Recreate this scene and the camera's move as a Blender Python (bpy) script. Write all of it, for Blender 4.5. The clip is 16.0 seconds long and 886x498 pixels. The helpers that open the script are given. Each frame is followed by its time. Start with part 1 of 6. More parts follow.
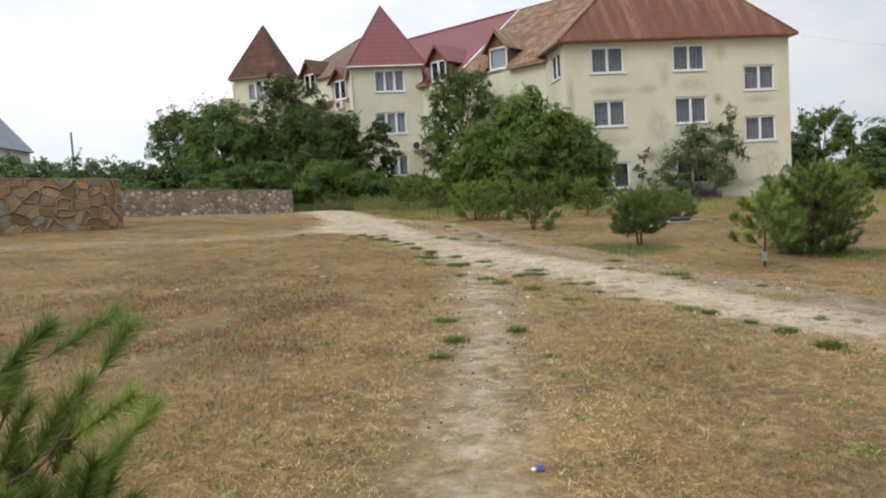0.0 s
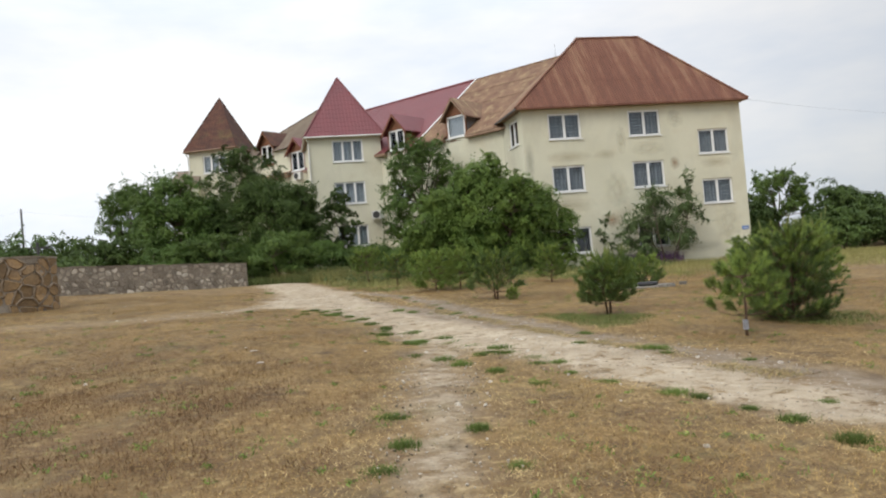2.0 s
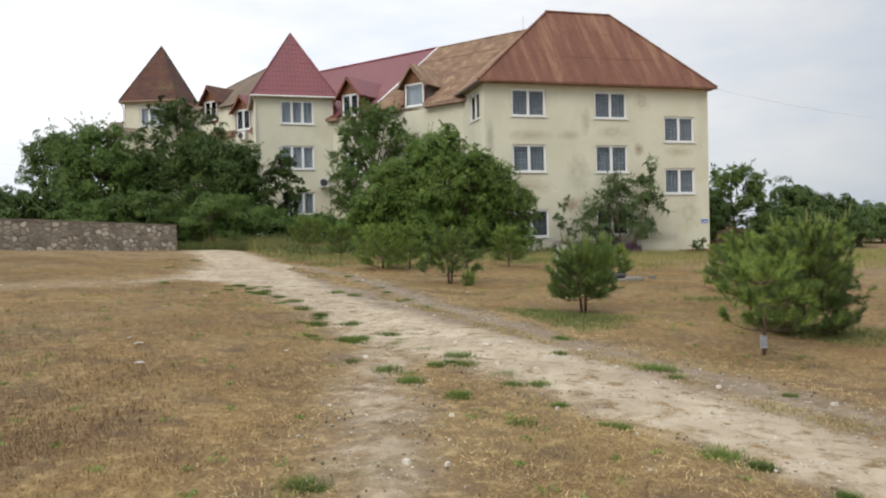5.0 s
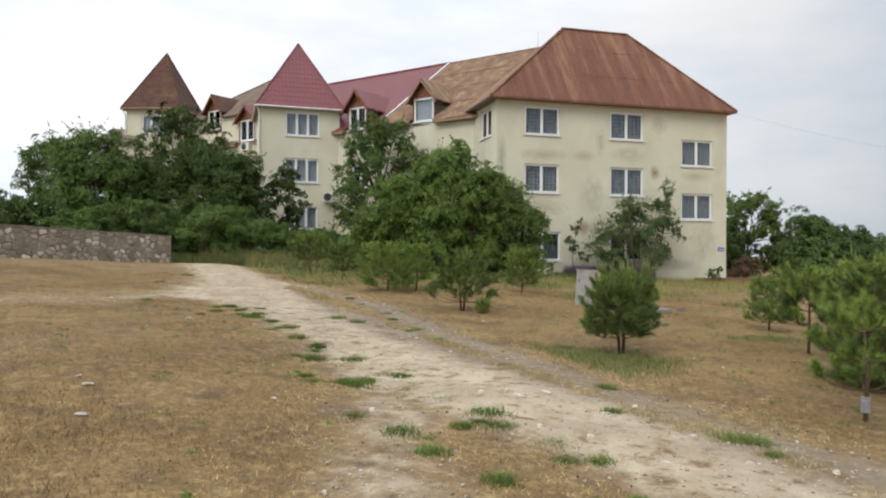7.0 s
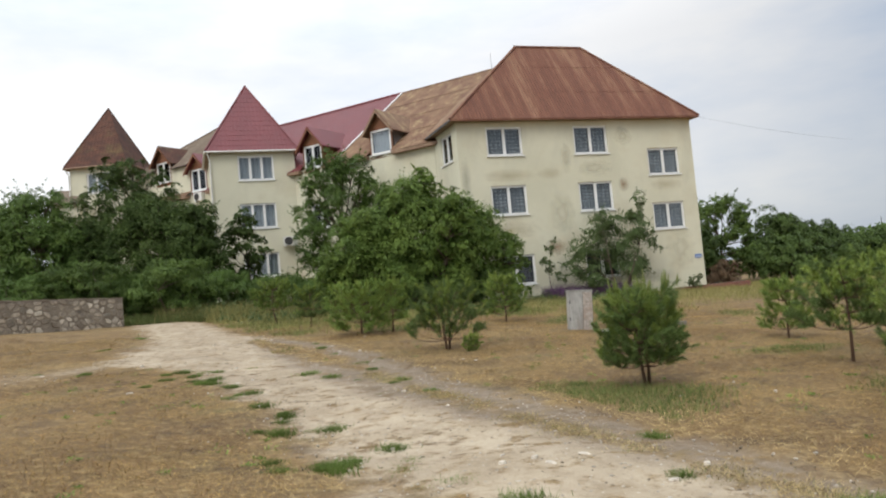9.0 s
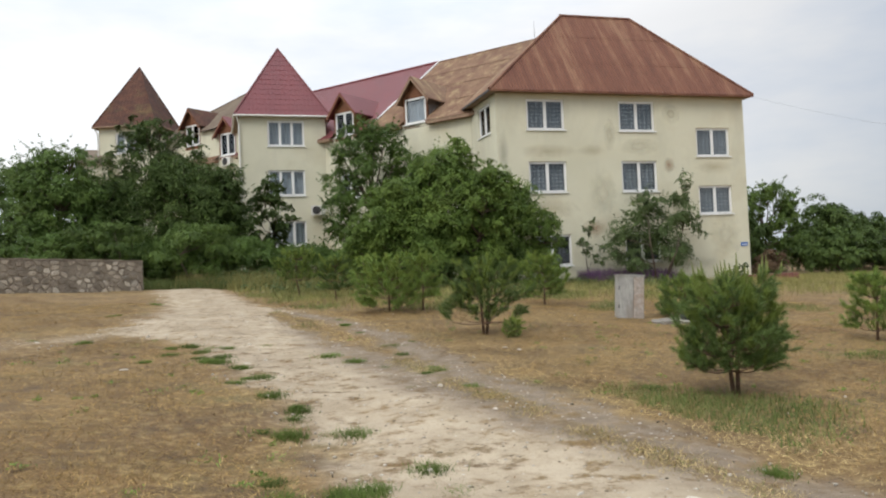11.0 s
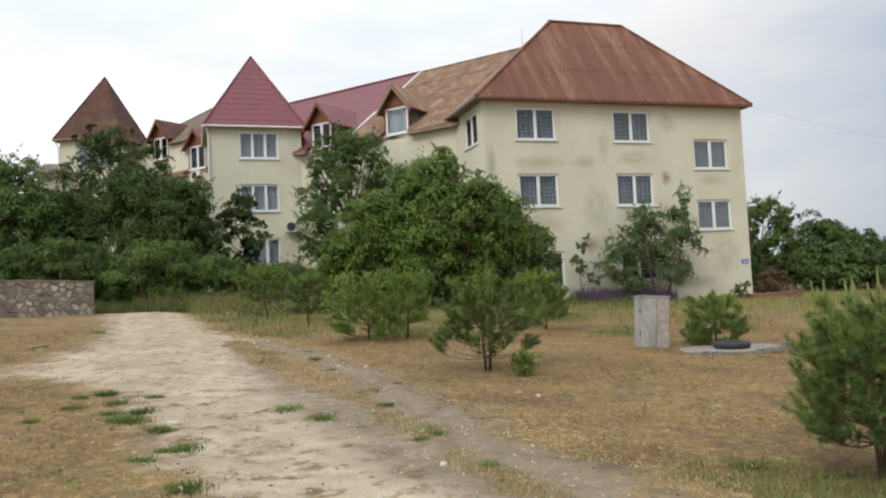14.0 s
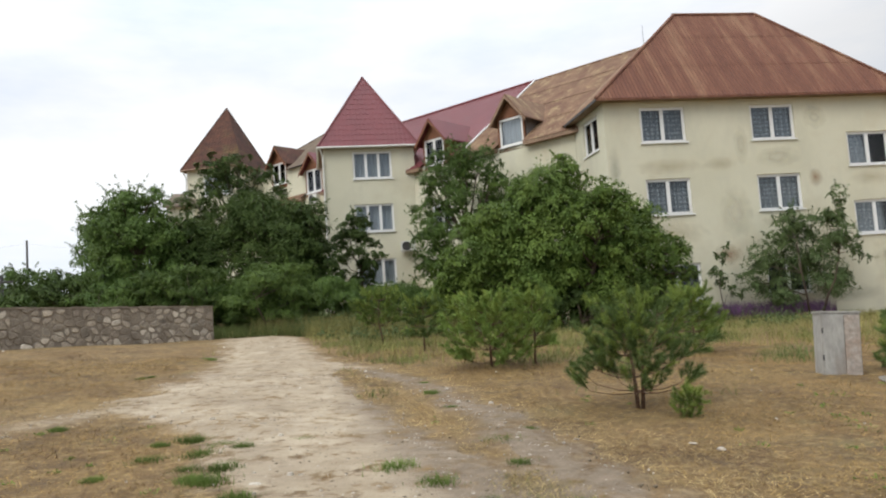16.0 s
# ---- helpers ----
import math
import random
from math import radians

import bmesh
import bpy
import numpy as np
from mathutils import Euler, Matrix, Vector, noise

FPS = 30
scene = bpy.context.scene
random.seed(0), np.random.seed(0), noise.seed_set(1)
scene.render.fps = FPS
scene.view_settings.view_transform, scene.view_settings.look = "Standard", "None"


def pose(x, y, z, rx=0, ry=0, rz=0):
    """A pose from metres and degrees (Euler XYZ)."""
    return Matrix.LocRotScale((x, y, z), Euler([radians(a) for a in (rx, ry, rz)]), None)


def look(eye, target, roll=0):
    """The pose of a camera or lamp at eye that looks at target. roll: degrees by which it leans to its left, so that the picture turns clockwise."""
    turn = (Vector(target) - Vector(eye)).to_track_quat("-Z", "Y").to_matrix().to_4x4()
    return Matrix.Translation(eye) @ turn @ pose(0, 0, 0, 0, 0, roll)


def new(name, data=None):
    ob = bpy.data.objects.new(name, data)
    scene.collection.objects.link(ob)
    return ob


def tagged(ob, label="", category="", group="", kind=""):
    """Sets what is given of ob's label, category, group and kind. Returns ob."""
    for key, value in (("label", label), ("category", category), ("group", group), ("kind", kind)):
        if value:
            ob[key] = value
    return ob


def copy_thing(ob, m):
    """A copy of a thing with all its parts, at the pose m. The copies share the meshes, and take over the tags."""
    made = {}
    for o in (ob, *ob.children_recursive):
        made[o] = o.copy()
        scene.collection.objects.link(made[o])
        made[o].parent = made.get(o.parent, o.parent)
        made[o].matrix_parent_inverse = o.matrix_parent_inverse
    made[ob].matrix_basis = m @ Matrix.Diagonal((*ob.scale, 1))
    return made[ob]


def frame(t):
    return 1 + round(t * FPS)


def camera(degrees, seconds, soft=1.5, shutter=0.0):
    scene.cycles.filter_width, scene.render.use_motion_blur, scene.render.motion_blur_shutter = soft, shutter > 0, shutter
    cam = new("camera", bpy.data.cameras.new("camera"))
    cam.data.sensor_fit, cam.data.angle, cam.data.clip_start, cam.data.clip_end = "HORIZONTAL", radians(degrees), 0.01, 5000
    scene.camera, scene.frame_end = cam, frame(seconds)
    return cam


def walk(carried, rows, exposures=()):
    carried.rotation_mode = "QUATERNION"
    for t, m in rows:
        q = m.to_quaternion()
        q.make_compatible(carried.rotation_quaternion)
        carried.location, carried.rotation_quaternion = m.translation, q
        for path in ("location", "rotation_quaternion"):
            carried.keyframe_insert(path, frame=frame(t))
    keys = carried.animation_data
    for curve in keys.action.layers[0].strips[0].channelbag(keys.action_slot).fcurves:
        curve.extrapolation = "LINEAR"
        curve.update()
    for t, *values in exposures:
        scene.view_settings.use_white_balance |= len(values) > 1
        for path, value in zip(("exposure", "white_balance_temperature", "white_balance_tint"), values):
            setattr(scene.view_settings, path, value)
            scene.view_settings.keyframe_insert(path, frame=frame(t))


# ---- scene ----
cam = camera(63.2, 16.0, soft=2.05)
PATH = [
    (0, (1.648, 0.618, 1.384), (1.932, 2.592, 1.238), -3.6),
    (0.5, (1.698, 0.787, 1.395), (2.079, 2.749, 1.317), -4.7),
    (1, (1.812, 1.078, 1.394), (2.204, 3.039, 1.391), 0.1),
    (1.5, (1.832, 1.378, 1.448), (2.207, 3.342, 1.46), -3.5),
    (2, (1.974, 1.628, 1.413), (2.37, 3.588, 1.448), -5.0),
    (2.5, (2.073, 1.911, 1.432), (2.471, 3.871, 1.447), -3.6),
    (3, (2.095, 2.273, 1.465), (2.519, 4.227, 1.529), -2.2),
    (3.5, (2.181, 2.663, 1.422), (2.654, 4.606, 1.465), -3.2),
    (4, (2.242, 3.049, 1.441), (2.77, 4.978, 1.457), -1.4),
    (6.5, (2.542, 5.013, 1.51), (3.081, 6.937, 1.436), -1.7),
    (7, (2.549, 5.394, 1.523), (3.078, 7.323, 1.536), 0.4),
    (7.5, (2.595, 5.796, 1.47), (3.099, 7.732, 1.473), -4.6),
    (8, (2.668, 6.221, 1.486), (3.151, 8.162, 1.529), -4.3),
    (8.5, (2.68, 6.622, 1.516), (3.324, 8.515, 1.578), -3.9),
    (9, (2.815, 7.031, 1.537), (3.435, 8.929, 1.637), -5.2),
    (9.5, (2.794, 7.42, 1.54), (3.338, 9.341, 1.664), -1.9),
    (12, (3.238, 9.321, 1.532), (3.784, 11.245, 1.536), -3.0),
    (12.5, (3.289, 9.75, 1.504), (3.883, 11.655, 1.631), -1.8),
    (13, (3.37, 10.143, 1.527), (3.864, 12.077, 1.655), -5.1),
    (13.5, (3.454, 10.548, 1.538), (3.988, 12.471, 1.658), -2.6),
    (14, (3.531, 10.903, 1.558), (4.131, 12.808, 1.651), -2.8),
    (14.5, (3.672, 11.283, 1.573), (4.215, 13.208, 1.609), -3.5),
    (15, (3.688, 11.716, 1.58), (4.201, 13.649, 1.608), -3.5),
    (15.5, (3.78, 12.152, 1.581), (4.253, 14.095, 1.625), -3.8),
    (16, (3.802, 12.529, 1.593), (4.092, 14.501, 1.755), -4.0),
]
walk(cam, [(t, look(eye, target, roll)) for t, eye, target, roll in PATH])

# ---------------------------------------------------------------- light
SUN_EL, SUN_AZ = 58.0, 200.0
world = bpy.data.worlds.new("overcast_sky")
scene.world = world
world.use_nodes = True
wn, wl = world.node_tree.nodes, world.node_tree.links
wn.clear()
w_out = wn.new("ShaderNodeOutputWorld")
w_bg = wn.new("ShaderNodeBackground")
w_sky = wn.new("ShaderNodeTexSky")
w_sky.sky_type = "NISHITA"
w_sky.sun_disc = False
w_sky.sun_elevation = radians(SUN_EL)
w_sky.sun_rotation = radians(SUN_AZ)
w_tc = wn.new("ShaderNodeTexCoord")
w_map = wn.new("ShaderNodeMapping")
w_map.inputs["Scale"].default_value = (1.0, 1.0, 3.2)
w_noise = wn.new("ShaderNodeTexNoise")
w_noise.inputs["Scale"].default_value = 1.7
w_noise.inputs["Detail"].default_value = 6.0
w_noise.inputs["Roughness"].default_value = 0.55
w_ramp = wn.new("ShaderNodeValToRGB")
w_ramp.color_ramp.elements[0].position = 0.36
w_ramp.color_ramp.elements[0].color = (0.66, 0.75, 0.89, 1)
w_ramp.color_ramp.elements[1].position = 0.62
w_ramp.color_ramp.elements[1].color = (1.0, 1.0, 1.0, 1)
# the cloud deck is brighter where the veiled sun stands
w_dot = wn.new("ShaderNodeVectorMath")
w_dot.operation = "DOT_PRODUCT"
w_dot.inputs[1].default_value = (-0.80, 0.30, 0.52)
w_bright = wn.new("ShaderNodeMapRange")
w_bright.inputs["From Min"].default_value = -0.50
w_bright.inputs["From Max"].default_value = 0.20
w_bright.inputs["To Min"].default_value = 0.58
w_bright.inputs["To Max"].default_value = 1.10
# an overcast dome is brightest overhead
w_sep = wn.new("ShaderNodeSeparateXYZ")
w_zen = wn.new("ShaderNodeMapRange")
w_zen.inputs["From Min"].default_value = 0.30
w_zen.inputs["From Max"].default_value = 0.95
w_zen.inputs["To Min"].default_value = 1.0
w_zen.inputs["To Max"].default_value = 2.25
w_fac = wn.new("ShaderNodeMath")
w_fac.operation = "MULTIPLY"
w_mul = wn.new("ShaderNodeVectorMath")
w_mul.operation = "SCALE"
w_skys = wn.new("ShaderNodeVectorMath")
w_skys.operation = "SCALE"
w_skys.inputs["Scale"].default_value = 0.12
w_mix = wn.new("ShaderNodeMix")
w_mix.data_type = "RGBA"
w_mix.inputs["Factor"].default_value = 0.90
wl.new(w_tc.outputs["Generated"], w_map.inputs["Vector"])
wl.new(w_map.outputs["Vector"], w_noise.inputs["Vector"])
wl.new(w_noise.outputs["Fac"], w_ramp.inputs["Fac"])
wl.new(w_tc.outputs["Generated"], w_dot.inputs[0])
wl.new(w_dot.outputs["Value"], w_bright.inputs["Value"])
wl.new(w_ramp.outputs["Color"], w_mul.inputs[0])
wl.new(w_tc.outputs["Generated"], w_sep.inputs["Vector"])
wl.new(w_sep.outputs["Z"], w_zen.inputs["Value"])
wl.new(w_bright.outputs["Result"], w_fac.inputs[0])
wl.new(w_zen.outputs["Result"], w_fac.inputs[1])
wl.new(w_fac.outputs["Value"], w_mul.inputs["Scale"])
wl.new(w_sky.outputs["Color"], w_skys.inputs[0])
wl.new(w_skys.outputs["Vector"], w_mix.inputs["A"])
wl.new(w_mul.outputs["Vector"], w_mix.inputs["B"])
wl.new(w_mix.outputs["Result"], w_bg.inputs["Color"])
w_bg.inputs["Strength"].default_value = 1.02
wl.new(w_bg.outputs["Background"], w_out.inputs["Surface"])

sun_data = bpy.data.lights.new("sun", "SUN")
sun_data.energy = 1.3
sun_data.angle = radians(20)
sun_data.color = (1.0, 0.96, 0.90)
sun = new("sun", sun_data)
sun.matrix_world = look((-42, -16, 60), (8, 22, 0))


# ---------------------------------------------------------------- materials
def material(name, base, second, scale=1.0, rough=0.9, bump=0.2, fine=40.0, stain=None, stain_scale=0.35,
             stain_amount=0.5, metal=0.0, island=0.0, stretch=(1, 1, 1), translucent=0.0, contrast=0.25, streak=None, gloss=0.5):
    """Two colours mixed at a broad scale, a fine grain that lightens and darkens, and stains of their own shape."""
    m = bpy.data.materials.new(name)
    m.use_nodes = True
    n, l = m.node_tree.nodes, m.node_tree.links
    bsdf = n["Principled BSDF"]
    tc = n.new("ShaderNodeTexCoord")
    mp = n.new("ShaderNodeMapping")
    mp.inputs["Scale"].default_value = stretch
    l.new(tc.outputs["Object"], mp.inputs["Vector"])

    def tex(s, detail=4.0):
        t = n.new("ShaderNodeTexNoise")
        t.inputs["Scale"].default_value = s
        t.inputs["Detail"].default_value = detail
        t.inputs["Roughness"].default_value = 0.6
        l.new(mp.outputs["Vector"], t.inputs["Vector"])
        return t

    def ramp(fac, lo, hi):
        r = n.new("ShaderNodeMapRange")
        r.inputs["From Min"].default_value, r.inputs["From Max"].default_value = lo, hi
        l.new(fac, r.inputs["Value"])
        return r.outputs["Result"]

    def mix(fac, a, b, kind="MIX"):
        x = n.new("ShaderNodeMix")
        x.data_type, x.blend_type = "RGBA", kind
        for socket, value in ((x.inputs["Factor"], fac), (x.inputs["A"], a), (x.inputs["B"], b)):
            if isinstance(value, (int, float)):
                socket.default_value = value
            elif isinstance(value, tuple):
                socket.default_value = (*value, 1)
            else:
                l.new(value, socket)
        return x.outputs["Result"]

    colour = mix(ramp(tex(scale).outputs["Fac"], 0.35, 0.65), tuple(base), tuple(second))
    if stain:
        colour = mix(ramp(tex(stain_scale, 6.0).outputs["Fac"], 0.52, 0.52 + 0.22 / max(stain_amount, 0.05)), colour, tuple(stain))
    if streak:
        sm = n.new("ShaderNodeMapping")
        sm.inputs["Scale"].default_value = (1.0, 1.0, 0.40)
        l.new(tc.outputs["Object"], sm.inputs["Vector"])
        st = n.new("ShaderNodeTexNoise")
        st.inputs["Scale"].default_value = 0.9
        st.inputs["Detail"].default_value = 7.0
        st.inputs["Roughness"].default_value = 0.62
        l.new(sm.outputs["Vector"], st.inputs["Vector"])
        sr = n.new("ShaderNodeMapRange")
        sr.inputs["From Min"].default_value, sr.inputs["From Max"].default_value = 0.50, 0.74
        sr.inputs["To Max"].default_value = 0.8
        l.new(st.outputs["Fac"], sr.inputs["Value"])
        colour = mix(sr.outputs["Result"], colour, tuple(streak))
    grain = tex(fine, 3.0).outputs["Fac"]
    low, high = 1 - contrast, 1 + contrast
    g = n.new("ShaderNodeMapRange")
    g.inputs["From Min"].default_value, g.inputs["From Max"].default_value = 0.3, 0.7
    g.inputs["To Min"].default_value, g.inputs["To Max"].default_value = low, high
    l.new(grain, g.inputs["Value"])
    hs = n.new("ShaderNodeHueSaturation")
    l.new(colour, hs.inputs["Color"])
    l.new(g.outputs["Result"], hs.inputs["Value"])
    colour = hs.outputs["Color"]
    if island:
        geo = n.new("ShaderNodeNewGeometry")
        info = n.new("ShaderNodeObjectInfo")
        for source, amount in ((geo.outputs["Random Per Island"], island), (info.outputs["Random"], island * 0.6)):
            r = n.new("ShaderNodeMapRange")
            r.inputs["To Min"].default_value, r.inputs["To Max"].default_value = 1 - amount, 1 + amount
            l.new(source, r.inputs["Value"])
            h2 = n.new("ShaderNodeHueSaturation")
            l.new(colour, h2.inputs["Color"])
            l.new(r.outputs["Result"], h2.inputs["Value"])
            colour = h2.outputs["Color"]
    l.new(colour, bsdf.inputs["Base Color"])
    bsdf.inputs["Roughness"].default_value = rough
    bsdf.inputs["Metallic"].default_value = metal
    bsdf.inputs["Specular IOR Level"].default_value = gloss
    if bump:
        b = n.new("ShaderNodeBump")
        b.inputs["Strength"].default_value = bump
        b.inputs["Distance"].default_value = 0.02
        l.new(grain, b.inputs["Height"])
        l.new(b.outputs["Normal"], bsdf.inputs["Normal"])
    if translucent:
        tr = n.new("ShaderNodeBsdfTranslucent")
        l.new(colour, tr.inputs["Color"])
        ms = n.new("ShaderNodeMixShader")
        ms.inputs["Fac"].default_value = translucent
        l.new(bsdf.outputs["BSDF"], ms.inputs[1])
        l.new(tr.outputs["BSDF"], ms.inputs[2])
        l.new(ms.outputs["Shader"], n["Material Output"].inputs["Surface"])
    return m


STUCCO = material("cream_stucco", (0.645, 0.617, 0.472), (0.585, 0.560, 0.420), 0.30, 0.92, 0.3, 60, (0.50, 0.43, 0.29), 0.42, 0.6, contrast=0.06, streak=(0.52, 0.50, 0.385))
RUST = material("rusty_corrugated_iron", (0.128, 0.050, 0.030), (0.182, 0.076, 0.043), 0.5, 0.85, 0.15, 9, (0.30, 0.195, 0.115), 0.5, 0.5, stretch=(4.0, 0.5, 0.5), contrast=0.28)
TAN_ROOF = material("lichened_tan_iron", (0.225, 0.135, 0.078), (0.155, 0.082, 0.050), 0.9, 0.85, 0.15, 12, (0.37, 0.285, 0.15), 1.1, 0.9, stretch=(1.6, 1.6, 0.8), contrast=0.3)
WEATHERED_ROOF = material("weathered_grey_iron", (0.185, 0.145, 0.105), (0.145, 0.108, 0.078), 0.9, 0.85, 0.15, 12, (0.25, 0.21, 0.15), 0.6, 0.6, stretch=(1.6, 1.6, 0.6), contrast=0.2, gloss=0.3)
RED_ROOF = material("red_metal_tile", (0.165, 0.034, 0.037), (0.140, 0.030, 0.033), 0.7, 0.55, 0.05, 20, (0.20, 0.060, 0.055), 0.5, 0.3, contrast=0.1)
BROWN_ROOF = material("mossy_brown_shingle", (0.110, 0.044, 0.026), (0.062, 0.028, 0.020), 1.3, 0.9, 0.3, 7, (0.140, 0.108, 0.040), 0.55, 0.8, stretch=(1, 1, 1.8), contrast=0.35, streak=(0.085, 0.040, 0.026))
GREY_ROOF = material("grey_slate", (0.20, 0.22, 0.25), (0.16, 0.18, 0.21), 1.2, 0.7, 0.2, 15)
WOOD = material("brown_dormer_boarding", (0.21, 0.085, 0.035), (0.16, 0.062, 0.028), 1.0, 0.7, 0.15, 25, stretch=(1, 1, 5), contrast=0.15)
CHEEK = material("grey_dormer_cheek", (0.16, 0.15, 0.145), (0.12, 0.11, 0.105), 1.0, 0.8, 0.15, 20)
PVC = material("white_window_plastic", (0.80, 0.80, 0.78), (0.76, 0.76, 0.73), 1.0, 0.35, 0.0, 30, contrast=0.03)
METAL = material("painted_white_metal", (0.70, 0.69, 0.64), (0.62, 0.60, 0.54), 2.0, 0.45, 0.05, 30, contrast=0.06)
DARK = material("dark_metal", (0.05, 0.05, 0.05), (0.08, 0.075, 0.07), 2.0, 0.6, 0.1, 40)
FASCIA = material("weathered_fascia", (0.30, 0.20, 0.13), (0.22, 0.14, 0.09), 2.0, 0.8, 0.15, 30)
BRICK = material("red_plinth_brick", (0.26, 0.10, 0.075), (0.20, 0.085, 0.065), 2.0, 0.9, 0.3, 30, island=0.25)
RIB = material("pale_pointing", (0.27, 0.205, 0.14), (0.20, 0.15, 0.10), 1.5, 0.95, 0.5, 30, contrast=0.2)
MORTAR = material("grey_mortar", (0.275, 0.232, 0.178), (0.180, 0.148, 0.114), 2.2, 0.95, 0.5, 30, contrast=0.3)
STONE_GREY = material("pale_rubble_stone", (0.310, 0.268, 0.210), (0.205, 0.170, 0.132), 3.0, 0.92, 0.7, 22, (0.43, 0.40, 0.33), 1.6, 0.5, island=0.4, contrast=0.3)
STONE_BROWN = material("brown_flagstone", (0.26, 0.165, 0.075), (0.185, 0.125, 0.072), 1.3, 0.92, 0.5, 20, (0.30, 0.26, 0.20), 0.7, 0.4, island=0.3, contrast=0.25)
CONCRETE = material("old_concrete", (0.26, 0.24, 0.205), (0.165, 0.145, 0.12), 2.6, 0.95, 0.6, 30, (0.34, 0.31, 0.26), 3.0, 0.5, contrast=0.3)
CABINET = material("galvanised_cabinet_sheet", (0.34, 0.33, 0.30), (0.26, 0.25, 0.225), 2.2, 0.7, 0.15, 18, (0.17, 0.10, 0.065), 1.6, 0.55, stretch=(1, 1, 0.35), contrast=0.2, streak=(0.20, 0.14, 0.10))
RUBBER = material("black_rubber", (0.022, 0.022, 0.024), (0.035, 0.033, 0.032), 3.0, 0.8, 0.3, 60)
BARK = material("grey_brown_bark", (0.11, 0.080, 0.055), (0.075, 0.055, 0.04), 4.0, 0.95, 0.8, 30, stretch=(1, 1, 0.25), contrast=0.25)
PINE_BARK = material("pine_bark", (0.15, 0.085, 0.05), (0.10, 0.065, 0.045), 6.0, 0.95, 0.8, 40, contrast=0.25)
LEAF = material("broad_leaf_green", (0.091, 0.146, 0.030), (0.062, 0.105, 0.025), 1.5, 0.55, 0.0, 4.0, (0.150, 0.195, 0.040), 0.55, 0.45, island=0.22, translucent=0.10, contrast=0.22, gloss=0.15)
LEAF_LIGHT = material("light_leaf_green", (0.103, 0.153, 0.032), (0.066, 0.109, 0.025), 1.5, 0.55, 0.0, 4.0, island=0.22, translucent=0.10, contrast=0.22, gloss=0.15)
LEAF_BROAD = material("fresh_leaf_green", (0.117, 0.174, 0.033), (0.072, 0.120, 0.025), 1.5, 0.55, 0.0, 4.0, (0.185, 0.235, 0.045), 0.55, 0.45, island=0.22, translucent=0.10, contrast=0.22, gloss=0.15)
LEAF_DARK = material("dark_leaf_green", (0.072, 0.111, 0.025), (0.049, 0.080, 0.021), 1.5, 0.6, 0.0, 4.0, (0.115, 0.150, 0.034), 0.55, 0.45, island=0.22, translucent=0.10, contrast=0.22, gloss=0.15)
LEAF_GREY = material("dusty_leaf_green", (0.106, 0.149, 0.053), (0.076, 0.113, 0.040), 1.5, 0.6, 0.0, 4.0, (0.150, 0.190, 0.062), 0.55, 0.45, island=0.22, translucent=0.10, contrast=0.22, gloss=0.15)
NEEDLE = material("pine_needle", (0.169, 0.237, 0.055), (0.119, 0.178, 0.044), 2.0, 0.5, 0.0, 6.0, island=0.5, translucent=0.2, contrast=0.1, gloss=0.15)
NEEDLE_DARK = material("dark_pine_needle", (0.130, 0.185, 0.056), (0.097, 0.144, 0.044), 2.0, 0.5, 0.0, 6.0, island=0.4, translucent=0.2, contrast=0.1, gloss=0.15)
NEEDLE_FRESH = material("fresh_pine_needle", (0.243, 0.311, 0.070), (0.185, 0.249, 0.056), 2.0, 0.5, 0.0, 6.0, island=0.3, translucent=0.25, contrast=0.12, gloss=0.15)
LEAF_BROWN = material("withered_brown_leaf", (0.135, 0.085, 0.050), (0.090, 0.062, 0.036), 1.5, 0.7, 0.0, 4.0, island=0.3, contrast=0.2, gloss=0.1)
CANDLE = material("pine_candle", (0.20, 0.22, 0.06), (0.15, 0.18, 0.05), 3.0, 0.7, 0.0, 20)
STRAW = material("dry_straw", (0.451, 0.316, 0.122), (0.286, 0.176, 0.064), 0.5, 0.85, 0.0, 2.0, (0.19, 0.114, 0.048), 0.6, 0.4, island=0.55, translucent=0.15, contrast=0.2, gloss=0.15)
TALL_GRASS = material("tall_yellow_grass", (0.30, 0.27, 0.10), (0.20, 0.20, 0.07), 0.35, 0.8, 0.0, 2.0, island=0.35, translucent=0.25, contrast=0.15, gloss=0.15)
TUFT_GREEN = material("fresh_tuft_green", (0.162, 0.231, 0.052), (0.115, 0.171, 0.043), 3.0, 0.7, 0.0, 9.0, island=0.45, translucent=0.25, contrast=0.15, gloss=0.15)
DEAD_GRASS = material("dead_brown_grass", (0.213, 0.129, 0.064), (0.144, 0.087, 0.046), 0.6, 0.9, 0.0, 2.0, island=0.5, translucent=0.1, contrast=0.2, gloss=0.1)
BRIGHT_STRAW = material("pale_yellow_straw", (0.490, 0.385, 0.195), (0.365, 0.272, 0.122), 0.7, 0.85, 0.0, 2.0, island=0.45, translucent=0.15, contrast=0.2, gloss=0.1)
CLOD = material("brown_soil_clod", (0.25, 0.20, 0.135), (0.18, 0.14, 0.095), 5.0, 0.95, 0.3, 40, island=0.4)
GREEN_GRASS = material("green_grass", (0.150, 0.185, 0.058), (0.110, 0.142, 0.045), 1.0, 0.7, 0.0, 4.0, island=0.35, translucent=0.25, contrast=0.15, gloss=0.15)
LAVENDER = material("purple_blossom", (0.120, 0.052, 0.130), (0.075, 0.045, 0.075), 1.2, 0.8, 0.0, 10, island=0.5)
PALE_STONE = material("pale_limestone_chip", (0.50, 0.45, 0.37), (0.37, 0.32, 0.255), 4.0, 0.95, 0.5, 40, island=0.25)
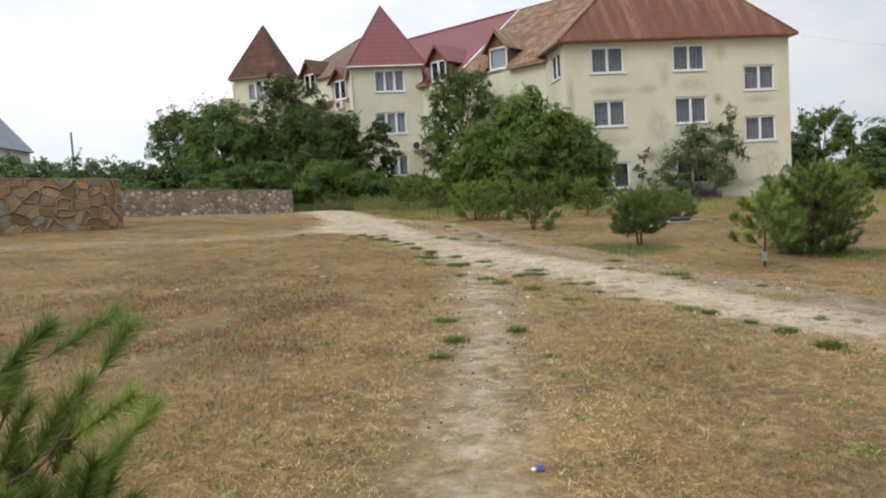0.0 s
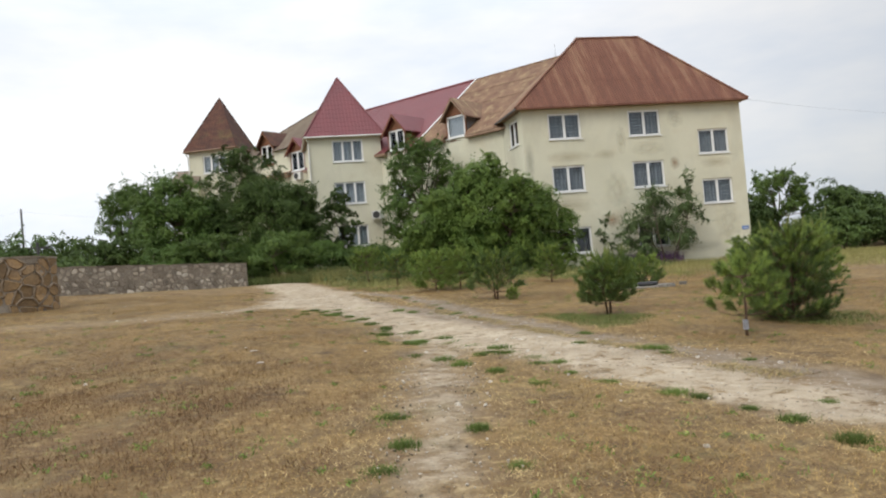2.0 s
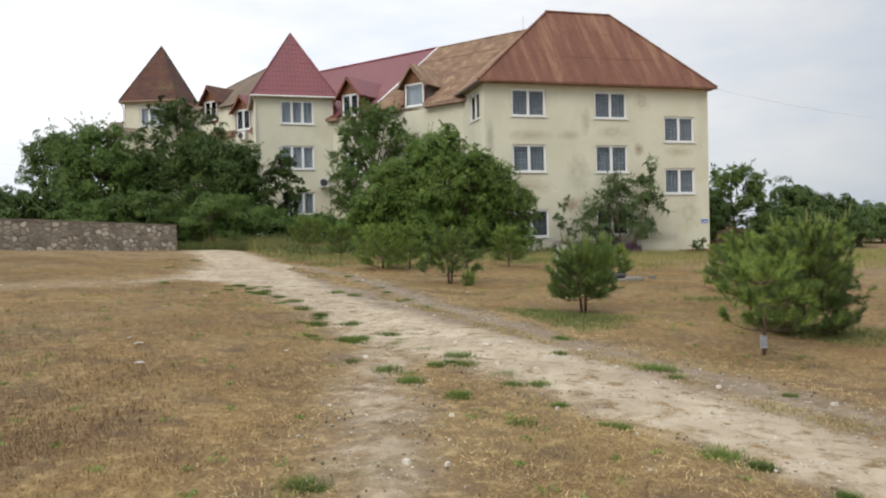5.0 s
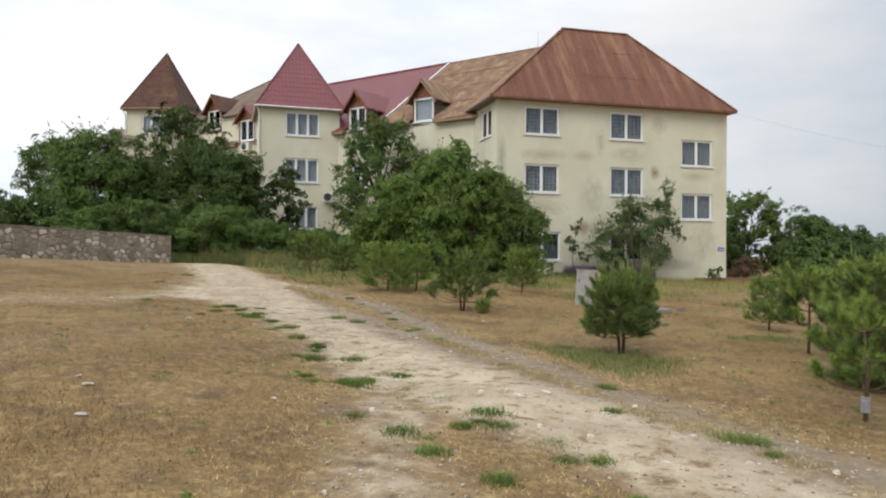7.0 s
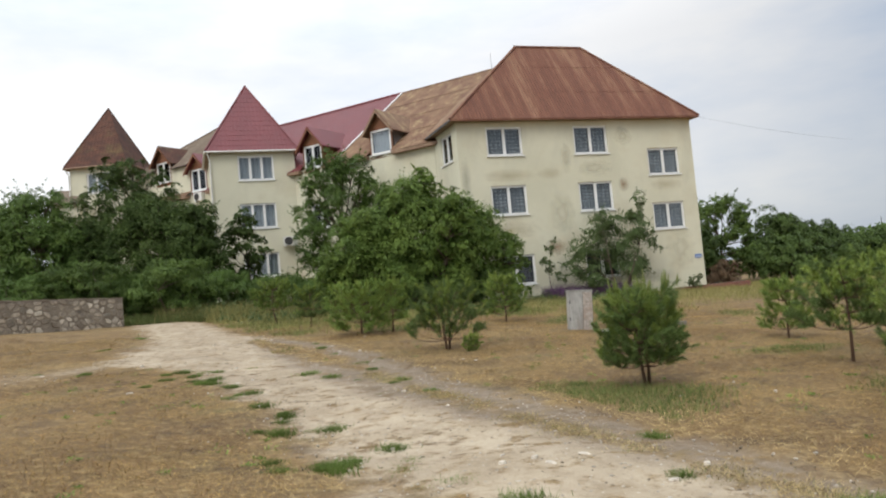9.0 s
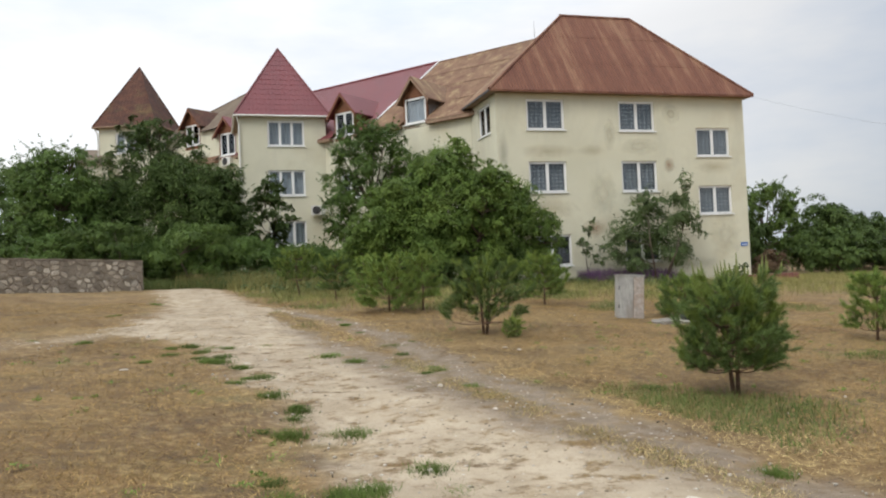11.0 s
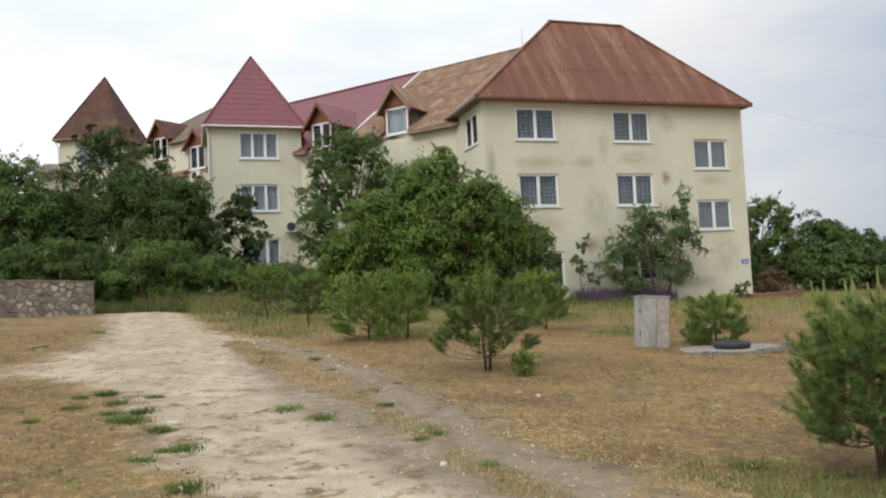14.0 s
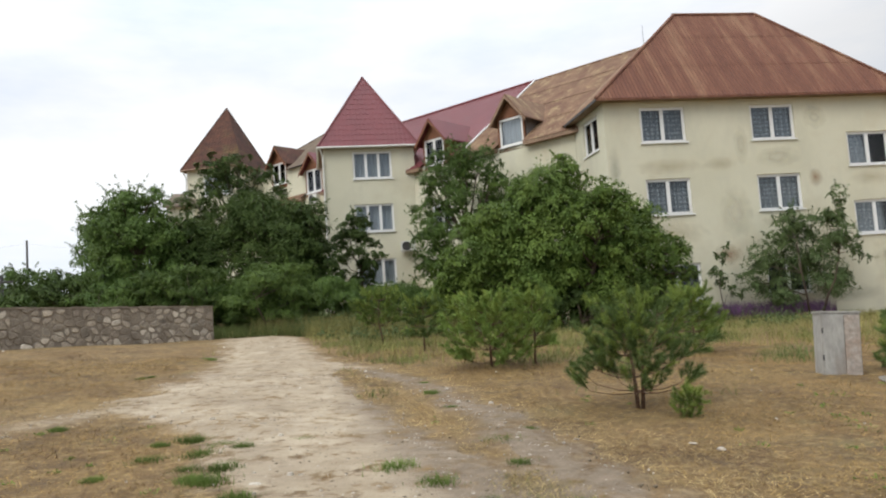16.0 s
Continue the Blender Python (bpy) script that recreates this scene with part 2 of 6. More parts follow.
BLUE_CLOTH = material("violet_wrapper", (0.06, 0.045, 0.20), (0.10, 0.09, 0.28), 20.0, 0.5, 0.1, 60)
WHITE_WRAP = material("white_wrapper", (0.75, 0.74, 0.72), (0.62, 0.60, 0.58), 12.0, 0.6, 0.1, 50)
TRUNK_WASH = material("worn_trunk_whitewash", (0.36, 0.37, 0.40), (0.24, 0.23, 0.23), 12.0, 0.9, 0.3, 50)
CABLE = material("grey_cable", (0.25, 0.26, 0.28), (0.22, 0.23, 0.25), 2.0, 0.7, 0.0, 30)
PLATE_BLUE = material("blue_enamel", (0.05, 0.16, 0.45), (0.05, 0.14, 0.40), 3.0, 0.35, 0.0, 30, contrast=0.05)
FAR_WALL = material("white_house_wall", (0.62, 0.62, 0.62), (0.56, 0.56, 0.56), 1.0, 0.9, 0.1, 20, contrast=0.06)


def glass_material():
    m = bpy.data.materials.new("window_glass")
    m.use_nodes = True
    n, l = m.node_tree.nodes, m.node_tree.links
    n.remove(n["Principled BSDF"])
    gl = n.new("ShaderNodeBsdfGlossy")
    gl.inputs["Roughness"].default_value = 0.03
    tr = n.new("ShaderNodeBsdfTransparent")
    tr.inputs["Color"].default_value = (0.80, 0.84, 0.86, 1)
    fr = n.new("ShaderNodeFresnel")
    fr.inputs["IOR"].default_value = 1.55
    mx = n.new("ShaderNodeMixShader")
    l.new(fr.outputs["Fac"], mx.inputs["Fac"])
    l.new(tr.outputs["BSDF"], mx.inputs[1])
    l.new(gl.outputs["BSDF"], mx.inputs[2])
    l.new(mx.outputs["Shader"], n["Material Output"].inputs["Surface"])
    return m


def curtain_material(name, ground, thread, pattern):
    """Net curtain: a darker cloth with paler woven motifs in upright columns, and soft folds."""
    m = bpy.data.materials.new(name)
    m.use_nodes = True
    n, l = m.node_tree.nodes, m.node_tree.links
    bsdf = n["Principled BSDF"]
    bsdf.inputs["Roughness"].default_value = 0.95
    tc = n.new("ShaderNodeTexCoord")
    mp = n.new("ShaderNodeMapping")
    mp.inputs["Scale"].default_value = (8.0, 8.0, 5.5)
    l.new(tc.outputs["Object"], mp.inputs["Vector"])
    vo = n.new("ShaderNodeTexVoronoi")
    vo.feature = "F1"
    vo.inputs["Randomness"].default_value = 0.25
    vo.inputs["Scale"].default_value = 1.0
    l.new(mp.outputs["Vector"], vo.inputs["Vector"])
    rg = n.new("ShaderNodeMapRange")
    rg.inputs["From Min"].default_value, rg.inputs["From Max"].default_value = 0.30, 0.42
    rg.inputs["To Min"].default_value, rg.inputs["To Max"].default_value = pattern, 0.0
    l.new(vo.outputs["Distance"], rg.inputs["Value"])
    mx = n.new("ShaderNodeMix")
    mx.data_type = "RGBA"
    mx.inputs["A"].default_value = (*ground, 1)
    mx.inputs["B"].default_value = (*thread, 1)
    l.new(rg.outputs["Result"], mx.inputs["Factor"])
    l.new(mx.outputs["Result"], bsdf.inputs["Base Color"])
    return m


GLASS = glass_material()
CURTAIN = curtain_material("patterned_net_curtain", (0.25, 0.265, 0.285), (0.56, 0.585, 0.61), 0.9)
CURTAIN_PLAIN = curtain_material("plain_grey_curtain", (0.52, 0.545, 0.57), (0.60, 0.62, 0.645), 0.5)
# near-black colour that stands for the shade inside an unlit room
ROOM_DARK = material("dim_room", (0.05, 0.05, 0.052), (0.035, 0.035, 0.037), 1.0, 0.9, 0.0, 10)


def ground_material(name):
    """Dry mown meadow, with greener and strawier patches, worn to pale chalky dirt where the 'worn' attribute says so."""
    m = material(name, (0.205, 0.126, 0.045), (0.124, 0.074, 0.029), 0.8, 0.97, 0.8, 46, (0.285, 0.204, 0.080), 0.27, 0.5, contrast=0.45)
    n, l = m.node_tree.nodes, m.node_tree.links
    bsdf = n["Principled BSDF"]
    tc = n["Texture Coordinate"]

    def noise_tex(scale, detail=6.0):
        no = n.new("ShaderNodeTexNoise")
        no.inputs["Scale"].default_value = scale
        no.inputs["Detail"].default_value = detail
        no.inputs["Roughness"].default_value = 0.65
        l.new(tc.outputs["Object"], no.inputs["Vector"])
        return no.outputs["Fac"]

    def span(value, lo, hi, to_lo=0.0, to_hi=1.0):
        r = n.new("ShaderNodeMapRange")
        for key, v in (("From Min", lo), ("From Max", hi), ("To Min", to_lo), ("To Max", to_hi)):
            r.inputs[key].default_value = v
        l.new(value, r.inputs["Value"])
        return r.outputs["Result"]

    def blend(fac, a, b):
        mx = n.new("ShaderNodeMix")
        mx.data_type = "RGBA"
        l.new(fac, mx.inputs["Factor"])
        for key, v in (("A", a), ("B", b)):
            if isinstance(v, tuple):
                mx.inputs[key].default_value = (*v, 1)
            else:
                l.new(v, mx.inputs[key])
        return mx.outputs["Result"]

    meadow = bsdf.inputs["Base Color"].links[0].from_socket
    meadow = blend(span(noise_tex(0.9), 0.56, 0.72, 0.0, 0.55), meadow, (0.120, 0.118, 0.050))
    meadow = blend(span(noise_tex(9.0, 6.0), 0.50, 0.70, 0.0, 0.8), meadow, (0.375, 0.272, 0.118))
    meadow = blend(span(noise_tex(2.4, 7.0), 0.50, 0.66, 0.0, 0.75), meadow, (0.085, 0.054, 0.027))
    dirt = blend(span(noise_tex(1.1), 0.38, 0.62), (0.300, 0.234, 0.152), (0.430, 0.350, 0.242))
    dirt = blend(span(noise_tex(2.6, 8.0), 0.42, 0.78, 0.0, 0.55), dirt, (0.480, 0.402, 0.294))
    dirt = blend(span(noise_tex(5.5, 7.0), 0.52, 0.74, 0.0, 0.6), dirt, (0.198, 0.144, 0.086))
    dirt = blend(span(noise_tex(30.0, 5.0), 0.58, 0.74, 0.0, 0.7), dirt, (0.155, 0.118, 0.075))
    dirt = blend(span(noise_tex(48.0, 3.0), 0.62, 0.74, 0.0, 0.6), dirt, (0.52, 0.47, 0.37))
    soil = blend(span(noise_tex(7.0, 5.0), 0.40, 0.66), (0.168, 0.126, 0.084), (0.244, 0.188, 0.128))
    soil = blend(span(noise_tex(45.0, 3.0), 0.55, 0.72, 0.0, 0.8), soil, (0.105, 0.078, 0.050))
    br = n.new("ShaderNodeAttribute")
    br.attribute_name = "brown"
    dirt = blend(br.outputs["Fac"], dirt, soil)
    at = n.new("ShaderNodeAttribute")
    at.attribute_name = "worn"
    rough_edge = n.new("ShaderNodeMath")
    rough_edge.operation = "MULTIPLY"
    rough_edge.use_clamp = True
    l.new(at.outputs["Fac"], rough_edge.inputs[0])
    l.new(span(noise_tex(4.5, 9.0), 0.34, 0.62, 0.0, 1.9), rough_edge.inputs[1])
    l.new(blend(rough_edge.outputs["Value"], meadow, dirt), bsdf.inputs["Base Color"])
    return m


GROUND = ground_material("dry_meadow_ground")


# ---------------------------------------------------------------- mesh helpers
Z = Vector((0, 0, 1))


class Geo:
    """Vertices and faces in world metres."""

    def __init__(self):
        self.v, self.f = [], []

    def face(self, *pts):
        k = len(self.v)
        self.v += [tuple(p) for p in pts]
        self.f.append(tuple(range(k, k + len(pts))))
        return self

    def box(self, lo, hi, m=None):
        k = len(self.v)
        for x in (lo[0], hi[0]):
            for y in (lo[1], hi[1]):
                for z in (lo[2], hi[2]):
                    p = Vector((x, y, z))
                    self.v.append(tuple(m(x, y, z) if m else p))
        o, ex, ey, ez = (Vector(self.v[k + i]) for i in (0, 4, 2, 1))
        inside_out = (ex - o).cross(ey - o).dot(ez - o) < 0
        for q in ((0, 1, 3, 2), (4, 6, 7, 5), (0, 4, 5, 1), (2, 3, 7, 6), (0, 2, 6, 4), (1, 5, 7, 3)):
            self.f.append(tuple(k + i for i in (q[::-1] if inside_out else q)))
        return self

    def prism(self, poly, shift):
        """A polygon of 3D points pushed along a vector into a solid."""
        n, k = len(poly), len(self.v)
        s = Vector(shift)
        self.v += [tuple(Vector(p)) for p in poly] + [tuple(Vector(p) + s) for p in poly]
        self.f.append(tuple(range(k, k + n)))
        self.f.append(tuple(range(k + 2 * n - 1, k + n - 1, -1)))
        for i in range(n):
            j = (i + 1) % n
            self.f.append((k + i, k + n + i, k + n + j, k + j))
        return self

    def tube(self, pts, radii, sides=6):
        k0 = len(self.v)
        pts = [Vector(p) for p in pts]
        for i, p in enumerate(pts):
            d = (pts[min(i + 1, len(pts) - 1)] - pts[max(i - 1, 0)]).normalized()
            a = d.cross(Vector((0.31, 0.95, 0.05)) if abs(d.z) > 0.9 else Z).normalized()
            b = d.cross(a)
            for j in range(sides):
                w = 2 * math.pi * j / sides
                self.v.append(tuple(p + (a * math.cos(w) + b * math.sin(w)) * radii[i]))
        for i in range(len(pts) - 1):
            for j in range(sides):
                c = k0 + i * sides
                self.f.append((c + j, c + (j + 1) % sides, c + sides + (j + 1) % sides, c + sides + j))
        self.f.append(tuple(k0 + j for j in range(sides))[::-1])
        self.f.append(tuple(k0 + (len(pts) - 1) * sides + j for j in range(sides)))
        return self

    def mesh(self, name, origin=(0, 0, 0)):
        me = bpy.data.meshes.new(name)
        o = Vector(origin)
        me.from_pydata([tuple(Vector(p) - o) for p in self.v], [], self.f)
        me.update()
        return me


def origin_of(ob):
    p = Vector(ob.location)
    while ob.parent:
        ob = ob.parent
        p = p + Vector(ob.location)
    return p


def part(name, geo, mat, parent, label="", smooth=False):
    me = geo.mesh(name, origin_of(parent))
    me.materials.append(mat)
    if smooth:
        me.shade_smooth()
    ob = new(name, me)
    ob.parent = parent
    return tagged(ob, label)


def thing(name, at, label, category, group="", kind=""):
    ob = new(name)
    ob.location = at
    ob.empty_display_size = 0.2
    return tagged(ob, label, category, group, kind)


def single(name, geo, mat, at, label, category="", group="", kind="", smooth=False):
    me = geo.mesh(name, at)
    me.materials.append(mat)
    if smooth:
        me.shade_smooth()
    ob = new(name, me)
    ob.location = at
    return tagged(ob, label, category, group, kind)


def array_mesh(name, verts, corners):
    """A mesh of equal polygons from arrays: verts (n, 3), corners (m, k)."""
    me = bpy.data.meshes.new(name)
    m, k = corners.shape
    me.vertices.add(len(verts))
    me.vertices.foreach_set("co", np.ascontiguousarray(verts, np.float32).ravel())
    me.loops.add(m * k)
    me.loops.foreach_set("vertex_index", np.ascontiguousarray(corners, np.int32).ravel())
    me.polygons.add(m)
    me.polygons.foreach_set("loop_start", np.arange(0, m * k, k, dtype=np.int32))
    me.update(calc_edges=True)
    me.validate()
    return me


# ---------------------------------------------------------------- ground
def lie(x, y):
    """Height of the ground: a slope that rises gently away and to one side, with a low hump in the meadow."""
    x, y = np.asarray(x, float), np.asarray(y, float)
    cx, cy = np.clip(x, -30, 45), np.clip(y, -25, 62)
    z = -0.016 - 0.0362 * cx + 0.02734 * cy
    z = z + 0.16 * np.exp(-(((x - 0.4) / 2.0) ** 2 + ((y - 13.4) / 3.0) ** 2)) - 0.07 * np.exp(-(((x - 3.7) / 1.2) ** 2 + ((y - 14.2) / 2.5) ** 2))
    z = z + 0.17 * np.exp(-(((x + 7.5) / 5.0) ** 2) - (((y - 33) / 6.0) ** 2))
    near = np.exp(-((x - 3) / 60) ** 2 - ((y - 15) / 60) ** 2)
    z = z + near * (0.018 * np.sin(1.3 * x + 0.7 * y) * np.sin(0.9 * y - 0.5 * x) + 0.010 * np.sin(3.1 * x - 1.7 * y) + 0.008 * np.sin(4.3 * y + 2.3 * x))
    return z


def height(x, y):
    return float(lie(x, y))


NEAR_EDGE = ((-0.3, 44), (-0.2, 37.5), (0.45, 33), (0.85, 29.5), (0.95, 27), (0.75, 24.2), (0.5, 22.5), (1.2, 21.7), (2.1, 20.4), (2.63, 18.6), (3.3, 16), (3.65, 12.2), (4.2, 11.05),
             (4.6, 9.9), (4.9, 9.0), (5.1, 8.2), (5.35, 7.4), (5.6, 6.8), (5.85, 6.1), (6.4, 4), (7.4, -6))
FAR_EDGE = ((1.8, 44), (2.4, 37.5), (3.1, 33), (3.6, 28.5), (4.4, 26.5), (4.9, 25), (5.25, 23.2), (5.75, 21), (5.9, 18.8), (5.98, 16.5), (6.26, 15), (6.55, 13.6),
            (6.7, 12), (7.0, 10.5), (7.3, 9.4), (7.5, 7.9), (8.1, 4), (9.4, -6))
FOOT = ((3.9, 11.9), (3.5, 10.4), (3.1, 8), (2.8, 6.5), (2.56, 5.5), (2.41, 4.8), (2.32, 4.25), (2.2, 3.8), (1.75, 0), (1.4, -6))

STRIP = ((6.9, 7), (6.28, 10.35), (6.0, 12), (5.79, 13.06), (5.55, 14.1), (5.2, 16.3), (5.05, 18))


def along(table, y):
    t = np.array(sorted(table, key=lambda p: p[1]))
    return np.interp(y, t[:, 1], t[:, 0])


def wobble(x, y):
    return 0.10 * np.sin(2.3 * x + 1.9 * y) * np.sin(1.7 * y - 0.6 * x) + 0.07 * np.sin(5.1 * y + 1.3 * x) * np.sin(4.3 * x - 2.2 * y) + 0.05 * np.sin(11 * x + 7 * y) * np.sin(9 * y - 4 * x)


def worn(x, y, strength=False):
    """Metres inside the bare tracks (negative outside), or how bare the soil is there, 0 to 1."""
    x, y = np.asarray(x, float), np.asarray(y, float)
    main = np.minimum(x - along(NEAR_EDGE, y), along(FAR_EDGE, y) - x)
    island_x = along(((3.8, 26.6), (3.95, 25.5), (4.4, 23.2), (4.75, 21), (4.9, 19.6), (5.05, 18.4)), y)
    wide = np.interp(y, (18.4, 19.6, 21, 23.2, 25.5, 26.6), (0.0, 0.26, 0.34, 0.40, 0.22, 0.0))
    island = np.where((y > 18.4) & (y < 26.6), wide - np.abs(x - island_x), -1.0)
    strip_x = along(STRIP, y)
    soil_x = along(((6.6, 8), (6.2, 10), (5.9, 12), (5.2, 14), (4.6, 16), (4.2, 18), (3.9, 20.5), (3.8, 23), (3.7, 26)), y)
    main = np.minimum(main, np.where(island > -0.15, -island, main))
    main = np.where(y > 38.0, main - 1.2 * (y - 38.0), main)
    foot = np.where(y < 12.3, 0.42 - np.abs(x - along(FOOT, y)), -3.0)
    branch_y = np.interp(x, (-14, -8, -4, -2, 0, 0.5, 1.0, 1.5), (19.2, 19.7, 20.3, 20.6, 21.2, 21.9, 23.0, 24.0))
    branch = np.where(x < 1.9, np.interp(x, (-3, 0, 1.0), (1.0, 0.9, 0.8)) - np.abs(y - branch_y), -3.0)
    wob = wobble(x, y) * np.interp(y, (6, 20), (1.0, 2.0))
    if not strength:
        return np.maximum(np.maximum(main, foot), branch) + wob
    fade = [np.clip((q + wob) / soft, 0, 1) * k for q, k, soft in ((main, 1.0, 0.45), (foot, 0.52, 0.40), (branch, np.interp(x, (-6, -2, 0, 1.0), (0.16, 0.20, 0.32, 0.6)), 1.0))]
    lane = 1.0 - 0.55 * np.where(y < 18.4, np.clip(1.3 - np.abs(x - strip_x) / 0.2, 0, 1), 0.0)
    if strength == "brown":
        return np.clip(np.where((y < 26.5) & (main > -0.3), np.clip((x - soil_x) / 0.55 + 0.5, 0, 1), np.where(foot > -0.2, 0.12, np.where(branch > -0.2, np.interp(x, (-3, 1), (0.7, 0.0)), 0.0))) + 1.2 * wob, 0, 1)
    return np.maximum(np.maximum(fade[0] * lane, fade[1]), fade[2])


def sheet(name, xs, ys, mat, lift=0.0, keep=None):
    X, Y = np.meshgrid(xs, ys)
    P = np.stack([X, Y, lie(X, Y) + (lift * (2.5 * np.clip(worn(X, Y) / 0.3, 0, 1) - 1.5) if lift else 0.0)], -1).reshape(-1, 3)
    nx, ny = len(xs), len(ys)
    i = (np.arange(ny - 1)[:, None] * nx + np.arange(nx - 1)[None]).ravel()
    C = np.stack([i, i + 1, i + nx + 1, i + nx], -1)
    if keep is not None:
        mid = P[C].mean(1)
        C = C[keep(mid[:, 0], mid[:, 1])]
        used = np.unique(C)
        back = np.zeros(len(P), int)
        back[used] = np.arange(len(used))
        P, C = P[used], back[C]
    me = array_mesh(name, P, C)
    a = me.attributes.new("worn", "FLOAT", "POINT")
    a.data.foreach_set("value", worn(P[:, 0], P[:, 1], True).astype(np.float32))
    b = me.attributes.new("brown", "FLOAT", "POINT")
    b.data.foreach_set("value", worn(P[:, 0], P[:, 1], "brown").astype(np.float32))
    me.materials.append(mat)
    me.shade_smooth()
    return new(name, me)


xs = np.concatenate([[-900, -500, -250, -140, -90, -60, -42, -30, -22], np.arange(-16, 18, 0.2), [20, 24, 28, 33, 38, 45, 55, 70, 95, 140, 250, 500, 900]])
ys = np.concatenate([[-600, -250, -100, -50, -25, -12, -7], np.arange(-4, 30, 0.2), np.arange(30, 46, 0.5), [48, 52, 57, 62, 70, 85, 110, 160, 260, 500, 1000]])
tagged(sheet("ground", xs, ys, GROUND), "dry brown mown meadow on a gentle slope", "ground", kind="structure")
tagged(sheet("dirt_track", np.arange(-14, 10, 0.09), np.arange(-3, 40, 0.09), GROUND, 0.012, lambda x, y: worn(x, y) > -0.06),
       "pale chalky dirt track with worn wheel ruts", "track", kind="structure")


# ---------------------------------------------------------------- building helpers
class Frame:
    """Wall coordinates: s along, h up, d out of the wall."""

    def __init__(self, origin, along_way, out):
        self.o, self.a, self.n = Vector((*origin, 0)), Vector((*along_way, 0)).normalized(), Vector((*out, 0)).normalized()

    def __call__(self, s, h, d=0.0):
        return self.o + self.a * s + Z * h + self.n * d


def wall_geo(fr, s0, s1, h0, h1, holes=(), thick=0.4):
    """A wall with openings that go through it."""
    g = Geo()
    ss = sorted({s0, s1, *[v for q in holes for v in q[:2]]})
    hh = sorted({h0, h1, *[v for q in holes for v in q[2:4]]})

    def hole(s, h):
        return any(q[0] < s < q[1] and q[2] < h < q[3] for q in holes)

    for a, b in zip(ss, ss[1:]):
        for c, d in zip(hh, hh[1:]):
            if not hole((a + b) / 2, (c + d) / 2):
                g.face(fr(a, c), fr(b, c), fr(b, d), fr(a, d))
                g.face(fr(a, d, -thick), fr(b, d, -thick), fr(b, c, -thick), fr(a, c, -thick))
    for a, b, c, d in holes:
        for p, q in (((a, c), (b, c)), ((b, c), (b, d)), ((b, d), (a, d)), ((a, d), (a, c))):
            g.face(fr(*p), fr(*q), fr(*q, -thick), fr(*p, -thick))
    g.face(fr(s0, h1), fr(s1, h1), fr(s1, h1, -thick), fr(s0, h1, -thick))
    return g


def window(house, fr, s0, s1, h0, h1, lights=2, curtain=None, back=0.07, label="white plastic window with net curtains"):
    """A plastic window set in its opening: outer frame, sashes, panes, sill and a curtain, or a dark sheet for a dim
    room, behind.
    """
    g = Geo()
    w = 0.07
    d0, d1 = -back - 0.07, -back

    def bar(a, b, c, d, e0=d0, e1=d1):
        g.box((a, c, e0), (b, d, e1), fr)

    bar(s0, s1, h0, h0 + w)
    bar(s0, s1, h1 - w, h1)
    bar(s0, s0 + w, h0 + w, h1 - w)
    bar(s1 - w, s1, h0 + w, h1 - w)
    ob = part("window", g, PVC, house, label)
    step = (s1 - s0 - w) / lights
    for i in range(1, lights):
        c = s0 + w / 2 + step * i
        part("mullion", Geo().box((c - 0.05, h0 + w, d0), (c + 0.05, h1 - w, d1 + 0.012), fr), PVC, ob)
    for i in range(lights):
        a, b = s0 + w / 2 + step * i + 0.062, s0 + w / 2 + step * (i + 1) - 0.062
        sash = Geo()
        for q in ((a - 0.025, b + 0.025, h0 + w, h0 + w + 0.035), (a - 0.025, b + 0.025, h1 - w - 0.035, h1 - w), (a - 0.03, a + 0.01, h0 + w, h1 - w), (b - 0.01, b + 0.03, h0 + w, h1 - w)):
            sash.box((q[0], q[2], d0 + 0.01), (q[1], q[3], d1 + 0.006), fr)
        part("sash", sash, PVC, ob)
        pane = part("pane", Geo().box((a, h0 + w + 0.02, d0 + 0.025), (b, h1 - w - 0.02, d0 + 0.033), fr), GLASS, ob, "clear window pane")
        pane.visible_shadow = False
    cur = Geo()
    n = max(12, int((s1 - s0) / 0.07))
    for i in range(n):
        a, b = s0 + (s1 - s0) * i / n, s0 + (s1 - s0) * (i + 1) / n
        da, db = -0.26 - 0.025 * math.sin(i * 1.9), -0.26 - 0.025 * math.sin((i + 1) * 1.9)
        cur.face(fr(a, h0 - 0.05, da), fr(b, h0 - 0.05, db), fr(b, h1 + 0.05, db), fr(a, h1 + 0.05, da))
    # with ROOM_DARK the sheet is no cloth: it paints the room's darkness
    part("curtain", cur, curtain or CURTAIN, ob, "patterned net curtain" if curtain is None else "dark sheet painted as the dim room behind" if curtain is ROOM_DARK else "plain grey curtain")
    part("sill", Geo().box((s0 - 0.06, h0 - 0.05, -0.12), (s1 + 0.06, h0, 0.07), fr), PVC, ob, "white metal sill")
    return ob


